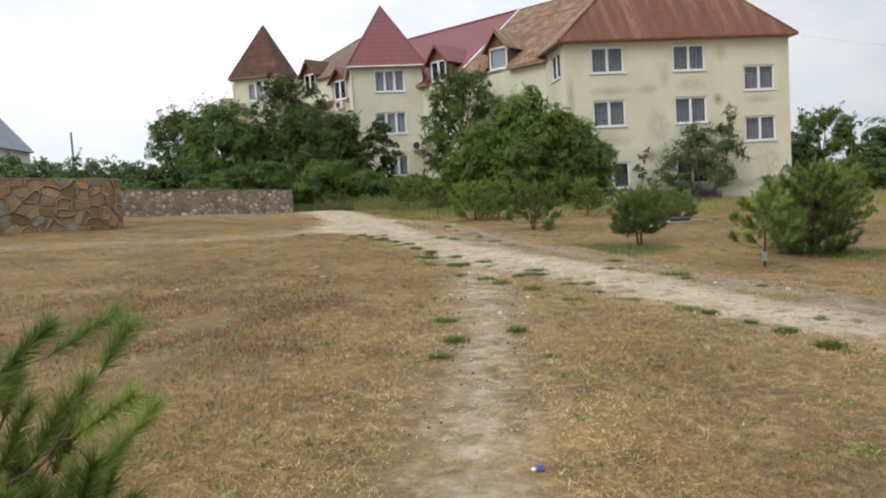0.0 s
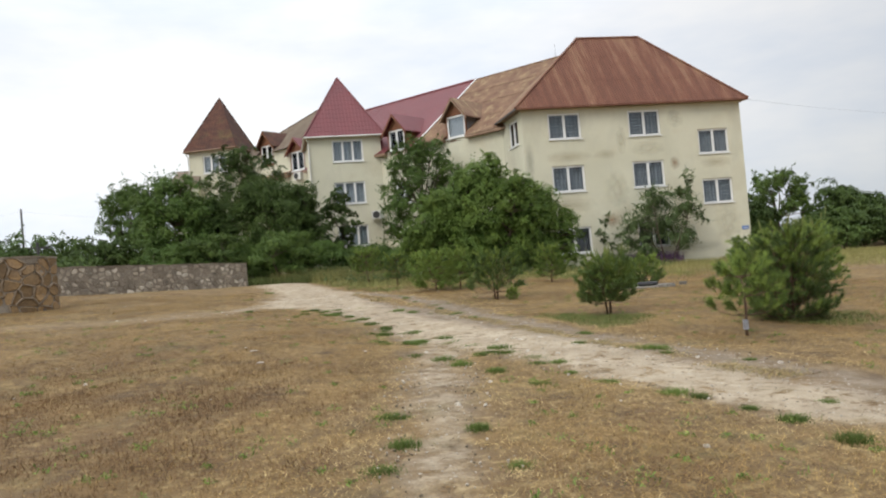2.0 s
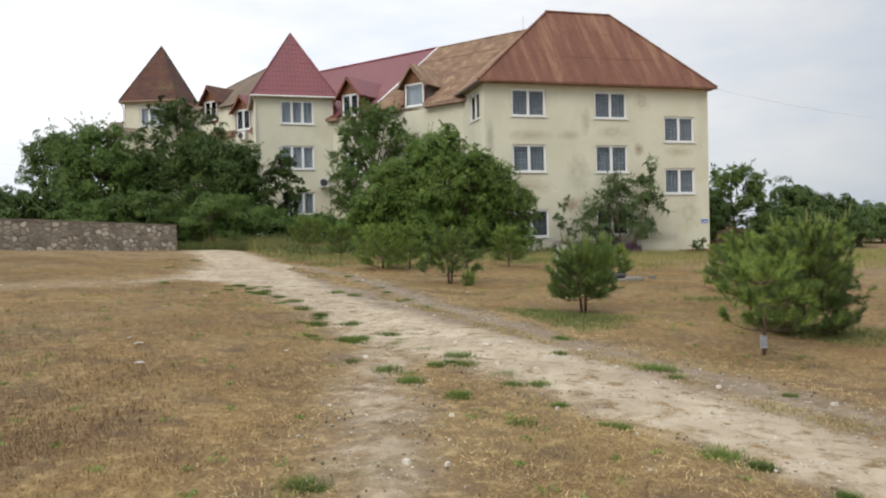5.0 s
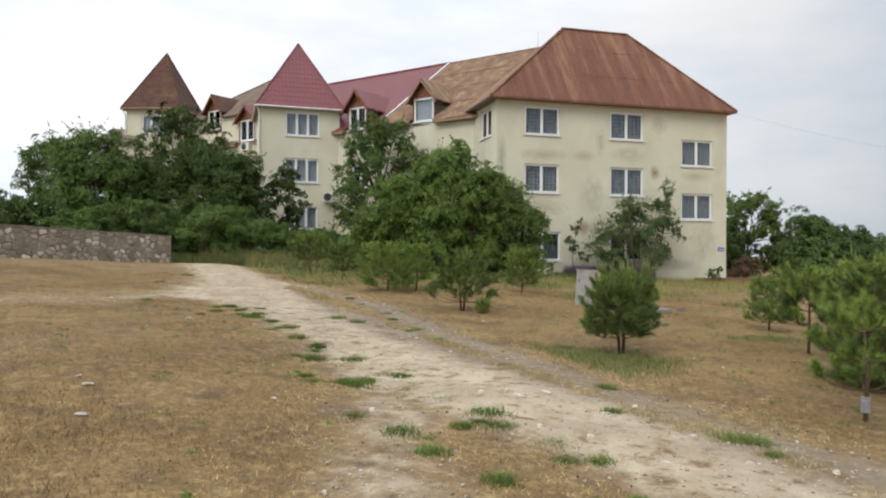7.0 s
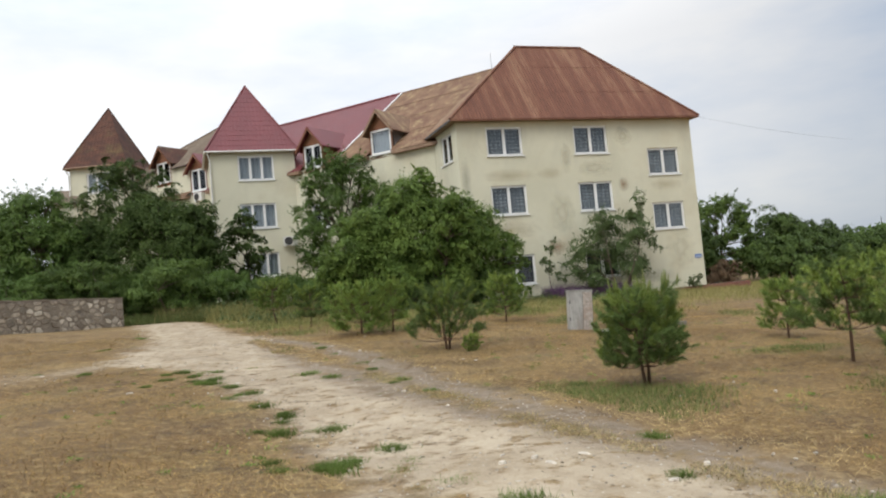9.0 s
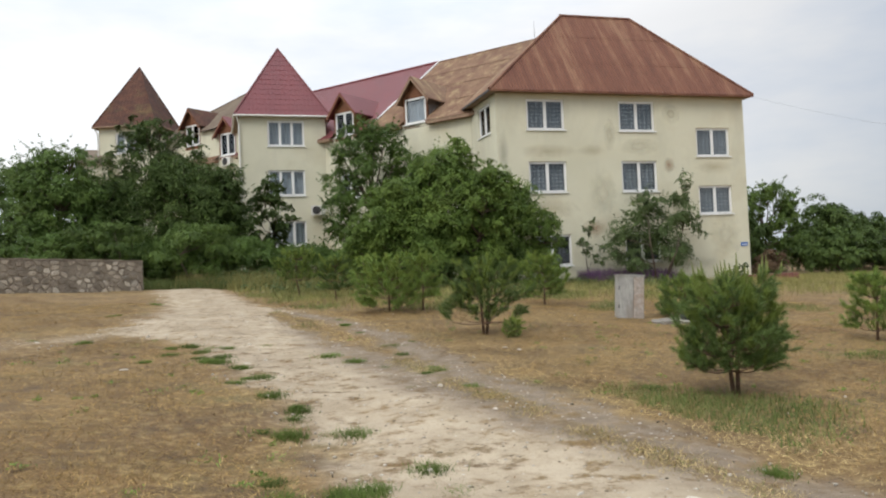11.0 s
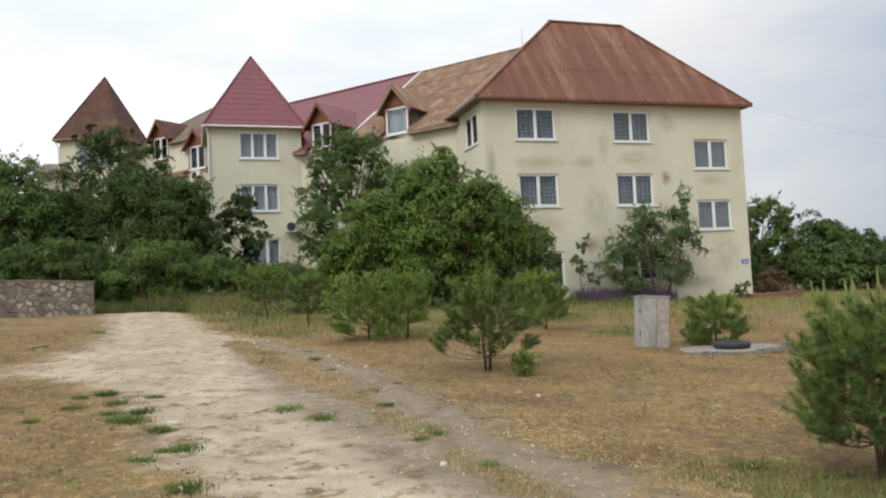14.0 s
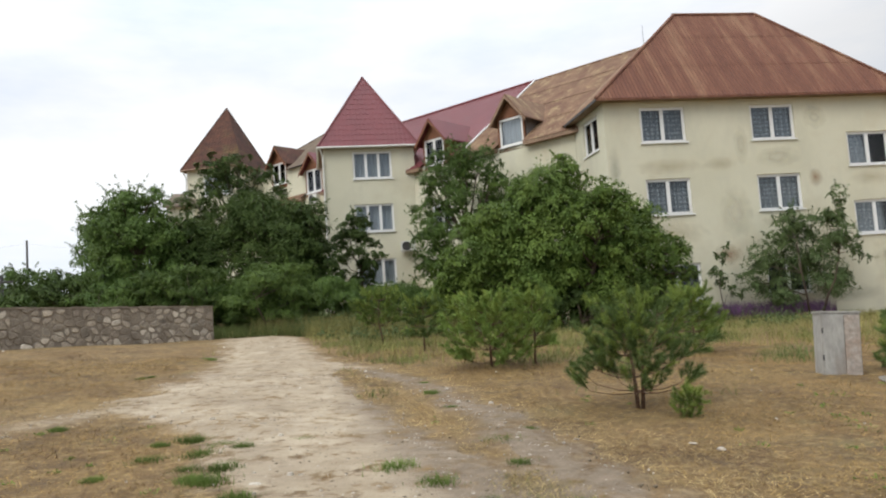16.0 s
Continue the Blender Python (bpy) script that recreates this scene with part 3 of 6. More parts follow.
def corrugated(poly_fn, s0, s1, frame_fn, rows, pitch=0.16, amp=0.022, lap=0.014):
    """A ribbed roof slope. poly_fn(s) gives the lowest and highest slope length at s; rows cut it into lapping sheets."""
    geos = []
    step = pitch / 4
    n = int((s1 - s0) / step)
    cols = [s0 + (s1 - s0) * i / n for i in range(n + 1)]
    for k, (r0, r1) in enumerate(zip(rows, rows[1:])):
        g = Geo()
        for i in range(n):
            quad = []
            for s in (cols[i], cols[i + 1]):
                lo, hi = poly_fn(s)
                a, b = max(lo, r0 - 0.06), min(hi, r1)
                rib = amp * math.sin(2 * math.pi * s / pitch)
                quad.append((s, a, b, rib))
            (sa, a0, a1, ra), (sb, b0, b1, rb) = quad
            if a1 <= a0 and b1 <= b0:
                continue
            a1, b1 = max(a1, a0), max(b1, b0)

            def at(s, t, rib):
                up = lap * (1 - (t - r0) / max(r1 - r0, 0.01))
                return frame_fn(s, t, rib + up)

            g.face(at(sa, a0, ra), at(sb, b0, rb), at(sb, b1, rb), at(sa, a1, ra))
        if g.f:
            geos.append(g)
    return geos


def slope_frame(eave_start, along_way, uphill):
    """Roof coordinates: s along the eave, t up the slope, d out of it."""
    o, a, u = Vector(eave_start), Vector(along_way).normalized(), Vector(uphill).normalized()
    n = a.cross(u)
    if n.z < 0:
        n = -n
    return lambda s, t, d=0.0: o + a * s + u * t + n * d


def tiled(poly_fn, s0, s1, fn, top, row=0.35, pitch=0.22, amp=0.012, step_up=0.013):
    """Pressed-metal tiles: rounded ribs, with a small step at every course."""
    courses = []
    n = max(2, int((s1 - s0) / (pitch / 3)))
    cols = [s0 + (s1 - s0) * i / n for i in range(n + 1)]
    r = 0.0
    while r < top:
        r1 = min(r + row, top)
        g = Geo()
        for i in range(n):
            pts = []
            for s in (cols[i], cols[i + 1]):
                lo, hi = poly_fn(s)
                pts.append((s, max(lo, r), min(hi, r1), amp * math.sin(2 * math.pi * s / pitch)))
            (sa, a0, a1, ra), (sb, b0, b1, rb) = pts
            if a1 <= a0 and b1 <= b0:
                continue
            a1, b1 = max(a1, a0), max(b1, b0)

            def lift(t):
                return step_up * (1 - (t - r) / row)

            g.face(fn(sa, a0, ra + lift(a0)), fn(sb, b0, rb + lift(b0)), fn(sb, b1, rb + lift(b1)), fn(sa, a1, ra + lift(a1)))
            if a0 == r and r > 0:
                g.face(fn(sa, r, ra - 0.01), fn(sb, r, rb - 0.01), fn(sb, r, rb + step_up), fn(sa, r, ra + step_up))
        if g.f:
            courses.append(g)
        r = r1
    return courses


# ---------------------------------------------------------------- the guest house
BASE = (20.0, 44.0, -0.4)
house = thing("guest_house", BASE, "cream rendered three-storey guest house with rusty roofs and corner towers", "building")

# front wing
FX0, FX1, FY, EAVE = 14.86, 28.56, 40.16, 9.54
front = Frame((FX0, FY), (1, 0), (0, -1))
ROOMS = [(16.41, 18.38, 7.74, 9.22), (21.31, 23.31, 7.70, 9.20), (25.66, 27.64, 6.44, 7.90),
         (16.41, 18.37, 4.73, 6.22), (21.33, 23.33, 4.70, 6.22), (25.66, 27.64, 3.48, 4.94),
         (16.45, 18.47, 1.20, 2.70), (21.33, 23.33, 1.20, 2.70)]
holes = [(a - FX0, b - FX0, c, d) for a, b, c, d in ROOMS]
part("wall", wall_geo(front, 0, FX1 - FX0, -0.4, EAVE, holes), STUCCO, house, "cream render with brown damp stains")
for q in holes:
    window(house, front, *q, curtain=ROOM_DARK if q[3] < 3 else None)
side = Frame((FX0, 43.8), (0, -1), (-1, 0))
side_hole = (1.1, 2.85, 7.72, 9.20)
part("wall", wall_geo(side, 0, 3.64, -0.4, EAVE, [side_hole]), STUCCO, house)
window(house, side, *side_hole, curtain=CURTAIN_PLAIN)
east = Frame((FX1, FY), (0, 1), (1, 0))
part("wall", wall_geo(east, 0, 9.0, -0.4, EAVE), STUCCO, house)
back = Frame((FX1, 49.16), (-1, 0), (0, 1))
part("wall", wall_geo(back, 0, 9.0, -0.4, EAVE), STUCCO, house)

RZ = 14.40
EX0, EX1, EY0 = FX0 - 0.42, FX1 + 0.36, FY - 0.42
RX0, RX1, RY = 19.9, 23.95, 43.15
rise = RZ - EAVE
run = RY - EY0
slope_len = math.hypot(run, rise)
fr_front = slope_frame((EX0, EY0, EAVE), (1, 0, 0), (0, run, rise))


def front_poly(s):
    x = EX0 + s
    k = min(1.0, (x - EX0) / (RX0 - EX0), (EX1 - x) / (EX1 - RX1))
    return 0.0, max(0.0, slope_len * k)


for g in corrugated(front_poly, 0, EX1 - EX0, fr_front, (0, 2.1, 4.2, slope_len)):
    part("roof_sheet", g, RUST, house, "rusty corrugated iron roof sheet")
# left slope of the wing
run_l = RX0 - EX0
len_l = math.hypot(run_l, rise)
fr_left = slope_frame((EX0, EY0, EAVE), (0, 1, 0), (run_l, 0, rise))


def left_poly(s):
    return 0.0, max(0.0, len_l * min(1.0, s / run, 1 - (s - run) / run))


for g in corrugated(left_poly, 0, 2 * run, fr_left, (0, 2.4, 4.8, len_l)):
    part("roof_sheet", g, TAN_ROOF, house, "lichened corrugated iron roof sheet")
run_r = EX1 - RX1
len_r = math.hypot(run_r, rise)
fr_right = slope_frame((EX1, EY0, EAVE), (0, 1, 0), (-run_r, 0, rise))
for g in corrugated(lambda s: (0.0, max(0.0, len_r * min(1.0, s / run, 1 - (s - run) / run))), 0, 2 * run, fr_right, (0, 3.5, len_r), pitch=0.3):
    part("roof_sheet", g, RUST, house)
part("roof_slope", Geo().face((RX0, RY, RZ), (RX1, RY, RZ), (EX1, RY + run, EAVE), (EX0, RY + run, EAVE)), RUST, house)
for p, q in (((EX0, EY0, EAVE), (RX0, RY, RZ)), ((EX1, EY0, EAVE), (RX1, RY, RZ)), ((RX0, RY, RZ), (RX1, RY, RZ))):
    part("ridge_cap", Geo().tube([Vector(p) + Z * 0.02, Vector(q) + Z * 0.02], [0.075, 0.075], 8), RUST, house, "rusted ridge cap")
part("soffit", Geo().box((EX0 + 0.02, EY0 + 0.02, EAVE - 0.07), (EX1 - 0.02, FY - 0.003, EAVE - 0.03)), FASCIA, house, "brown boarded soffit")
part("soffit", Geo().box((EX0 + 0.02, FY, EAVE - 0.07), (FX0 - 0.003, 43.9, EAVE - 0.03)), FASCIA, house)
part("soffit", Geo().box((FX1 + 0.003, FY, EAVE - 0.07), (EX1 - 0.02, 49.1, EAVE - 0.03)), FASCIA, house)
part("fascia", Geo().box((EX0, EY0 - 0.02, EAVE - 0.085), (EX1, EY0 + 0.015, EAVE + 0.0)), RUST, house, "rusty eaves board")
part("fascia", Geo().box((EX0 - 0.02, EY0 + 0.02, EAVE - 0.10), (EX0 + 0.015, 43.9, EAVE + 0.0)), DARK, house, "dark eaves board")
part("finial", Geo().tube([(RX0 - 0.05, RY, RZ), (RX0 - 0.05, RY, RZ + 0.10)], [0.05, 0.03], 6), DARK, house)
part("aerial", Geo().tube([(19.0, 44.6, 13.0), (19.0, 44.6, 14.55)], [0.014, 0.008], 5), DARK, house, "thin roof aerial")
g = Geo().box((28.0, FY - 0.03, 1.78), (28.42, FY - 0.004, 1.98))
plate = part("plate", g, PLATE_BLUE, house, "small blue and white wall plate")
part("bar", Geo().box((28.05, FY - 0.036, 1.84), (28.37, FY - 0.031, 1.88)), PVC, plate)

def stain_material(name, colour, second, amount):
    """A stain that thins out raggedly towards its rim."""
    m = material(name, colour, second, 1.6, 0.95, 0.3, 40, contrast=0.10)
    n, l = m.node_tree.nodes, m.node_tree.links
    rim = n.new("ShaderNodeAttribute")
    rim.attribute_name = "rim"
    no = n.new("ShaderNodeTexNoise")
    no.inputs["Scale"].default_value = 2.6
    no.inputs["Detail"].default_value = 7.0
    no.inputs["Roughness"].default_value = 0.65
    l.new(n["Texture Coordinate"].outputs["Object"], no.inputs["Vector"])
    add = n.new("ShaderNodeMath")
    add.operation = "ADD"
    l.new(rim.outputs["Fac"], add.inputs[0])
    l.new(no.outputs["Fac"], add.inputs[1])
    span = n.new("ShaderNodeMapRange")
    for key, v in (("From Min", 0.55), ("From Max", 1.55), ("To Min", 0.0), ("To Max", amount)):
        span.inputs[key].default_value = v
    l.new(add.outputs["Value"], span.inputs["Value"])
    clear = n.new("ShaderNodeBsdfTransparent")
    mx = n.new("ShaderNodeMixShader")
    l.new(span.outputs["Result"], mx.inputs["Fac"])
    l.new(clear.outputs["BSDF"], mx.inputs[1])
    l.new(n["Principled BSDF"].outputs["BSDF"], mx.inputs[2])
    l.new(mx.outputs["Shader"], n["Material Output"].inputs["Surface"])
    return m


STAIN_BROWN = stain_material("brown_plaster_stain", (0.40, 0.27, 0.17), (0.46, 0.34, 0.22), 0.65)
STAIN_OCHRE = stain_material("ochre_damp_stain", (0.50, 0.39, 0.23), (0.55, 0.46, 0.29), 0.32)
STAIN_GREY = stain_material("grey_damp_stain", (0.27, 0.27, 0.22), (0.36, 0.35, 0.28), 0.36)
STAIN_PALE = stain_material("pale_repaired_render", (0.68, 0.64, 0.50), (0.64, 0.61, 0.47), 0.6)


def stain(fr, s, h, w, tall, mat, label):
    """A thin skin on the wall: rings of faces from the rim (0) to the middle (1)."""
    rings, around = 5, 20
    verts, rim = [fr(s, h, 0.005)], [1.0]
    for r in range(1, rings + 1):
        for k in range(around):
            a = 2 * math.pi * k / around
            q = 0.5 * r / rings
            verts.append(fr(s + w * q * math.cos(a), h + tall * q * math.sin(a), 0.005))
            rim.append(1.0 - r / rings)
    faces = [(0, 1 + k, 1 + (k + 1) % around) for k in range(around)]
    for r in range(rings - 1):
        for k in range(around):
            a, b = 1 + r * around, 1 + (r + 1) * around
            faces.append((a + k, b + k, b + (k + 1) % around, a + (k + 1) % around))
    g = Geo()
    g.v, g.f = [tuple(v) for v in verts], faces
    ob = part("wall_stain", g, mat, house, label)
    ob.data.attributes.new("rim", "FLOAT", "POINT").data.foreach_set("value", rim)


for s0, h0, w0, t0, mat0, label0 in (
        (4.85, 2.95, 1.5, 1.0, STAIN_BROWN, "bare brown plaster patch"), (9.15, 6.0, 0.75, 0.9, STAIN_BROWN, "orange-brown damp stain"),
        (2.6, 6.72, 3.4, 0.8, STAIN_OCHRE, "ochre damp stain under the sill"), (4.9, 6.75, 1.6, 0.7, STAIN_OCHRE, "ochre crack stain"),
        (5.9, 7.5, 0.7, 1.8, STAIN_PALE, "pale plaster repair"), (7.5, 6.95, 2.4, 1.0, STAIN_PALE, "pale plaster repair"),
        (0.3, 6.5, 0.6, 2.8, STAIN_GREY, "grey damp streak at the corner"), (2.6, 3.95, 3.2, 1.0, STAIN_OCHRE, "ochre damp stain under the sill"),
        (7.4, 4.2, 2.2, 0.7, STAIN_OCHRE, "ochre damp stain under the sill"), (11.8, 5.9, 2.4, 0.8, STAIN_OCHRE, "ochre damp stain under the sill"),
        (12.3, 2.4, 2.0, 2.6, STAIN_PALE, "pale plaster repair"), (5.4, 4.7, 1.6, 2.4, STAIN_PALE, "pale plaster repair"),
        (9.4, 8.6, 1.2, 1.2, STAIN_PALE, "pale plaster repair"), (10.2, 1.0, 3.6, 0.9, STAIN_GREY, "splash stain at the foot of the wall")):
    stain(front, s0, h0, w0, t0, mat0, label0)

# long body, turned away from the wing
ANG = radians(50)
UX, UY = -math.cos(ANG), math.sin(ANG)
body = Frame((15.6, 42.9), (UX, UY), (-math.sin(ANG), -math.cos(ANG)))
BEAVE, BRIDGE, DEPTH = 9.30, 14.9, 7.5
DORMERS = [(3.98, 5.40, 9.28, 10.68, 11.76, TAN_ROOF), (9.14, 10.55, 9.30, 10.70, 11.76, RED_ROOF), (19.50, 21.00, 9.45, 10.95, 11.95, RED_ROOF), (23.15, 24.62, 10.55, 12.0, 13.1, BROWN_ROOF)]
BWIN = [(4.0, 5.4, 5.6, 7.1), (8.9, 10.3, 5.6, 7.1), (4.0, 5.4, 2.5, 4.0)]
part("wall", wall_geo(body, 1.17, 33.0, -0.4, BEAVE, BWIN), STUCCO, house)
for q in BWIN:
    window(house, body, *q, curtain=CURTAIN_PLAIN)
part("wall", wall_geo(Frame(tuple(body(33.0, 0)[:2]), tuple((-body.n)[:2]), tuple(body.a[:2])), 0, 2 * DEPTH, -0.4, BEAVE), STUCCO, house)

OVER = 0.38
b_rise, b_run = BRIDGE - BEAVE, DEPTH + OVER
b_len = math.hypot(b_rise, b_run)
eave0 = body(0, BEAVE - 0.06, OVER)
up_way = -body.n * b_run + Z * b_rise
fr_body = slope_frame(eave0, body.a, up_way)
SEAM, SLANT = 8.05, 0.005


def with_gaps(fn, lo, hi):
    """Leaves the eaves open where a dormer front breaks through."""
    def poly(s):
        for a, b, c, d, e, f in DORMERS[:3]:
            if a - 0.12 < s < b + 0.12:
                return 1.25, hi(s)
        return lo(s), hi(s)
    return poly


def seam_at(t):
    return SEAM - SLANT * t


def tan_poly(s):
    top = b_len
    if s > SEAM - SLANT * b_len:
        top = min(b_len, (SEAM - s) / SLANT)
    return 0.0, max(0.0, top)


for g in corrugated(with_gaps(None, lambda s: tan_poly(s)[0], lambda s: tan_poly(s)[1]), -3.0, SEAM, fr_body, (0, 2.4, 4.8, 7.2, b_len), lap=0.02):
    part("roof_sheet", g, TAN_ROOF, house, "lichened corrugated iron roof sheet")
HIP0, HIP1 = 24.0, 29.5


def red_poly(s):
    low = 0.0 if s > SEAM else (SEAM - s) / SLANT
    return low, b_len


for g in tiled(with_gaps(None, lambda s: red_poly(s)[0], lambda s: b_len), SEAM - SLANT * b_len, 20.8, fr_body, b_len):
    part("tile_course", g, RED_ROOF, house, "course of red metal tiles")
part("verge_flashing", Geo().tube([fr_body(seam_at(t), t, 0.05) for t in (0.2, b_len / 2, b_len)], [0.05] * 3, 6), PVC, house, "white flashing between two roofs")


def end_poly(s):
    return 0.0, b_len * max(0.0, min(1.0, (HIP1 - s) / (HIP1 - HIP0 + 0.01)))


for g in corrugated(with_gaps(None, lambda s: 0.0, lambda s: end_poly(s)[1]), 20.8, HIP1, fr_body, (0, 2.6, 5.2, 7.8, b_len), lap=0.02):
    part("roof_sheet", g, TAN_ROOF, house)
part("roof_slope", Geo().face(fr_body(-3, b_len), fr_body(HIP0, b_len), body(HIP1, BEAVE, -2 * DEPTH - OVER), body(-3, BEAVE, -2 * DEPTH - OVER)), TAN_ROOF, house)
part("roof_slope", Geo().face(fr_body(HIP1, 0), body(HIP1, BEAVE, -2 * DEPTH - OVER), fr_body(HIP0, b_len)), TAN_ROOF, house)
part("ridge_cap", Geo().tube([fr_body(-3.0, b_len, 0.02), fr_body(SEAM - SLANT * b_len, b_len, 0.02)], [0.05, 0.05], 8), TAN_ROOF, house)
part("ridge_cap", Geo().tube([fr_body(SEAM - SLANT * b_len, b_len, 0.03), fr_body(20.8, b_len, 0.03)], [0.08, 0.08], 8), RED_ROOF, house, "red ridge cap")
# the taller far end of the body, behind the tower
T_EAVE, T_RIDGE, T_BACK = 11.35, 15.35, 5.4
part("wall", wall_geo(body, 17.4, 27.2, BEAVE - 0.3, T_EAVE, [(19.39, 21.11, 9.01, 11.34), (23.04, 24.73, 10.28, 11.34)]), STUCCO, house)
t_len = math.hypot(T_RIDGE - T_EAVE, T_BACK + 0.3)
fr_tall = slope_frame(body(0, T_EAVE - 0.03, 0.3), body.a, -body.n * (T_BACK + 0.3) + Z * (T_RIDGE - T_EAVE))


def tall_poly(s):
    low = 0.8 if 23.0 < s < 24.8 or 19.3 < s < 21.2 else 0.0
    return low, t_len * max(0.0, min(1.0, (27.9 - s) / 4.4))


for g in corrugated(tall_poly, 18.7, 27.9, fr_tall, (0, 2.4, t_len), lap=0.02):
    part("roof_sheet", g, WEATHERED_ROOF, house, "lichened corrugated iron roof sheet")
part("roof_slope", Geo().face(fr_tall(27.9, 0), body(31.5, T_EAVE, -2 * T_BACK), fr_tall(23.5, t_len)), WEATHERED_ROOF, house)
part("roof_slope", Geo().face(fr_tall(18.7, t_len), fr_tall(23.5, t_len), body(31.5, T_EAVE, -2 * T_BACK), body(18.7, T_EAVE, -2 * T_BACK)), WEATHERED_ROOF, house)
part("ridge_cap", Geo().tube([fr_tall(18.7, t_len, 0.03), fr_tall(23.5, t_len, 0.03), fr_tall(27.9, 0, 0.03)], [0.07] * 3, 8), WEATHERED_ROOF, house)
for a, b in ((0.0, 3.8), (5.6, 8.95), (10.75, 19.3), (21.2, 32)):
    part("fascia", Geo().box((a, BEAVE - 0.22, 0.02), (b, BEAVE - 0.05, OVER - 0.01), body), FASCIA, house)


def dormer(a, b, h0, h1, tip, roof_mat):
    """A wall dormer: boarded gable round the window, cheeks, and a small pitched roof running back into the slope."""
    c, half = (a + b) / 2, (b - a) / 2 + 0.10
    depth = 4.0
    ob = part("dormer", wall_geo(body, c - half, c + half, h0 - 0.25, h1 + 0.06, [(a, b, h0, h1)], 0.12), WOOD, house, "boarded wall dormer")
    g = Geo().prism([body(c - half, h1 + 0.06, -0.0), body(c + half, h1 + 0.06, 0), body(c, tip - 0.14, 0)], -body.n * 0.1)
    part("gable", g, WOOD, ob, "brown boarded gable")
    for sgn in (-1, 1):
        s = c + sgn * half
        part("cheek", Geo().prism([body(s, h0 - 0.2, -0.12), body(s, h1 + 0.10, -0.12), body(s, h1 + 0.10, -depth * 0.62), body(s, h0 + 0.2, -0.9)], body.a * (0.05 * -sgn)), CHEEK if roof_mat in (TAN_ROOF, BROWN_ROOF) else WOOD, ob)
        over_h = 0.30
        low_s = c + sgn * (half + over_h)
        low_z = h1 + 0.02 - over_h * (tip - h1) / half * 0.75
        g = Geo()
        q = [body(c, tip, 0.34), body(low_s, low_z, 0.34), body(low_s, low_z, -depth * 0.60), body(c, tip, -depth)]
        g.prism(q, (0, 0, 0.07))
        part("dormer_roof", g, roof_mat, ob, "small pitched dormer roof")
        part("bargeboard", Geo().prism([body(c, tip - 0.01, 0.36), body(low_s, low_z - 0.01, 0.36), body(low_s, low_z - 0.16, 0.36), body(c, tip - 0.17, 0.36)], -body.n * 0.03), WOOD if roof_mat is not TAN_ROOF else FASCIA, ob, "brown bargeboard")
    window(house, body, a, b, h0, h1, 1 if roof_mat is TAN_ROOF else 2, CURTAIN_PLAIN, 0.02)


for q in DORMERS:
    dormer(*q)


# towers
def tower(cx, cy, half, turn, z_eave, tip, tip_shift, roof_mat, wins, label):
    t = radians(turn)
    a, n = Vector((math.cos(t), math.sin(t), 0)), Vector((math.sin(t), -math.cos(t), 0))
    cen = Vector((cx, cy, 0))
    ob = part("tower", wall_geo(Frame(tuple((cen - a * half + n * half)[:2]), tuple(a[:2]), tuple(n[:2])), 0, 2 * half, -0.2, z_eave, wins, 0.35), STUCCO, house, label)
    fr = Frame(tuple((cen - a * half + n * half)[:2]), tuple(a[:2]), tuple(n[:2]))
    for way, out in ((n, a), (-a, -n), (-n, -a)):
        f2 = Frame(tuple((cen + out * half - (-way) * half)[:2]), tuple((-way)[:2]), tuple(out[:2]))
        part("tower_wall", wall_geo(f2, 0.003, 2 * half - 0.003, -0.2, z_eave, (), 0.3), STUCCO, ob)
    e = half + 0.28
    apex = Vector((*(cen + a * tip_shift[0] + n * tip_shift[1])[:2], tip))
    for way, out in ((a, n), (n * -1, a), (a * -1, n * -1), (n, a * -1)):
        p0 = cen - way * e + out * e + Z * z_eave
        p1 = cen + way * e + out * e + Z * z_eave
        foot = p0 + way * ((apex - p0).dot(way))
        up = apex - foot
        fn = slope_frame(p0, way, up)
        s_apex, length = (apex - p0).dot(way), up.length

        def poly(s, sa=s_apex, L=length, w=2 * e):
            return 0.0, L * max(0.0, min(s / sa, (w - s) / (w - sa)))

        for g in tiled(poly, 0, 2 * e, fn, length, 0.42, 0.24, 0.007, 0.012 if roof_mat is RED_ROOF else 0.008):
            part("tile_course", g, roof_mat, ob, "course of a steep pyramid roof")
        part("eaves_gutter", Geo().tube([p0 - Z * 0.06 + out * 0.03, p1 - Z * 0.06 + out * 0.03], [0.06, 0.06], 6), METAL if roof_mat is RED_ROOF else FASCIA, ob, "eaves gutter")
    for way in (a + n, n - a, a * -1 - n, a - n):
        part("hip_cap", Geo().tube([cen + way * e + Z * (z_eave + 0.03), apex + Z * 0.03], [0.06, 0.04], 6), roof_mat, ob)
    part("soffit", Geo().box((-e + 0.01, -e + 0.01, z_eave - 0.06), (e - 0.01, e - 0.01, z_eave - 0.02), lambda x, y, z: cen + a * x + n * y + Z * z), FASCIA, ob)
    for q in wins:
        window(house, fr, *q, lights=3, curtain=CURTAIN_PLAIN)
    pipe = cen - a * (half - 0.02) + n * (half + 0.07)
    part("downpipe", Geo().tube([pipe + n * 0.2 - a * 0.2 + Z * (z_eave - 0.1), pipe - a * 0.06 + Z * (z_eave - 0.5), pipe - a * 0.06 + Z * 0.6], [0.05] * 3, 8), METAL, ob, "white downpipe")
    return ob


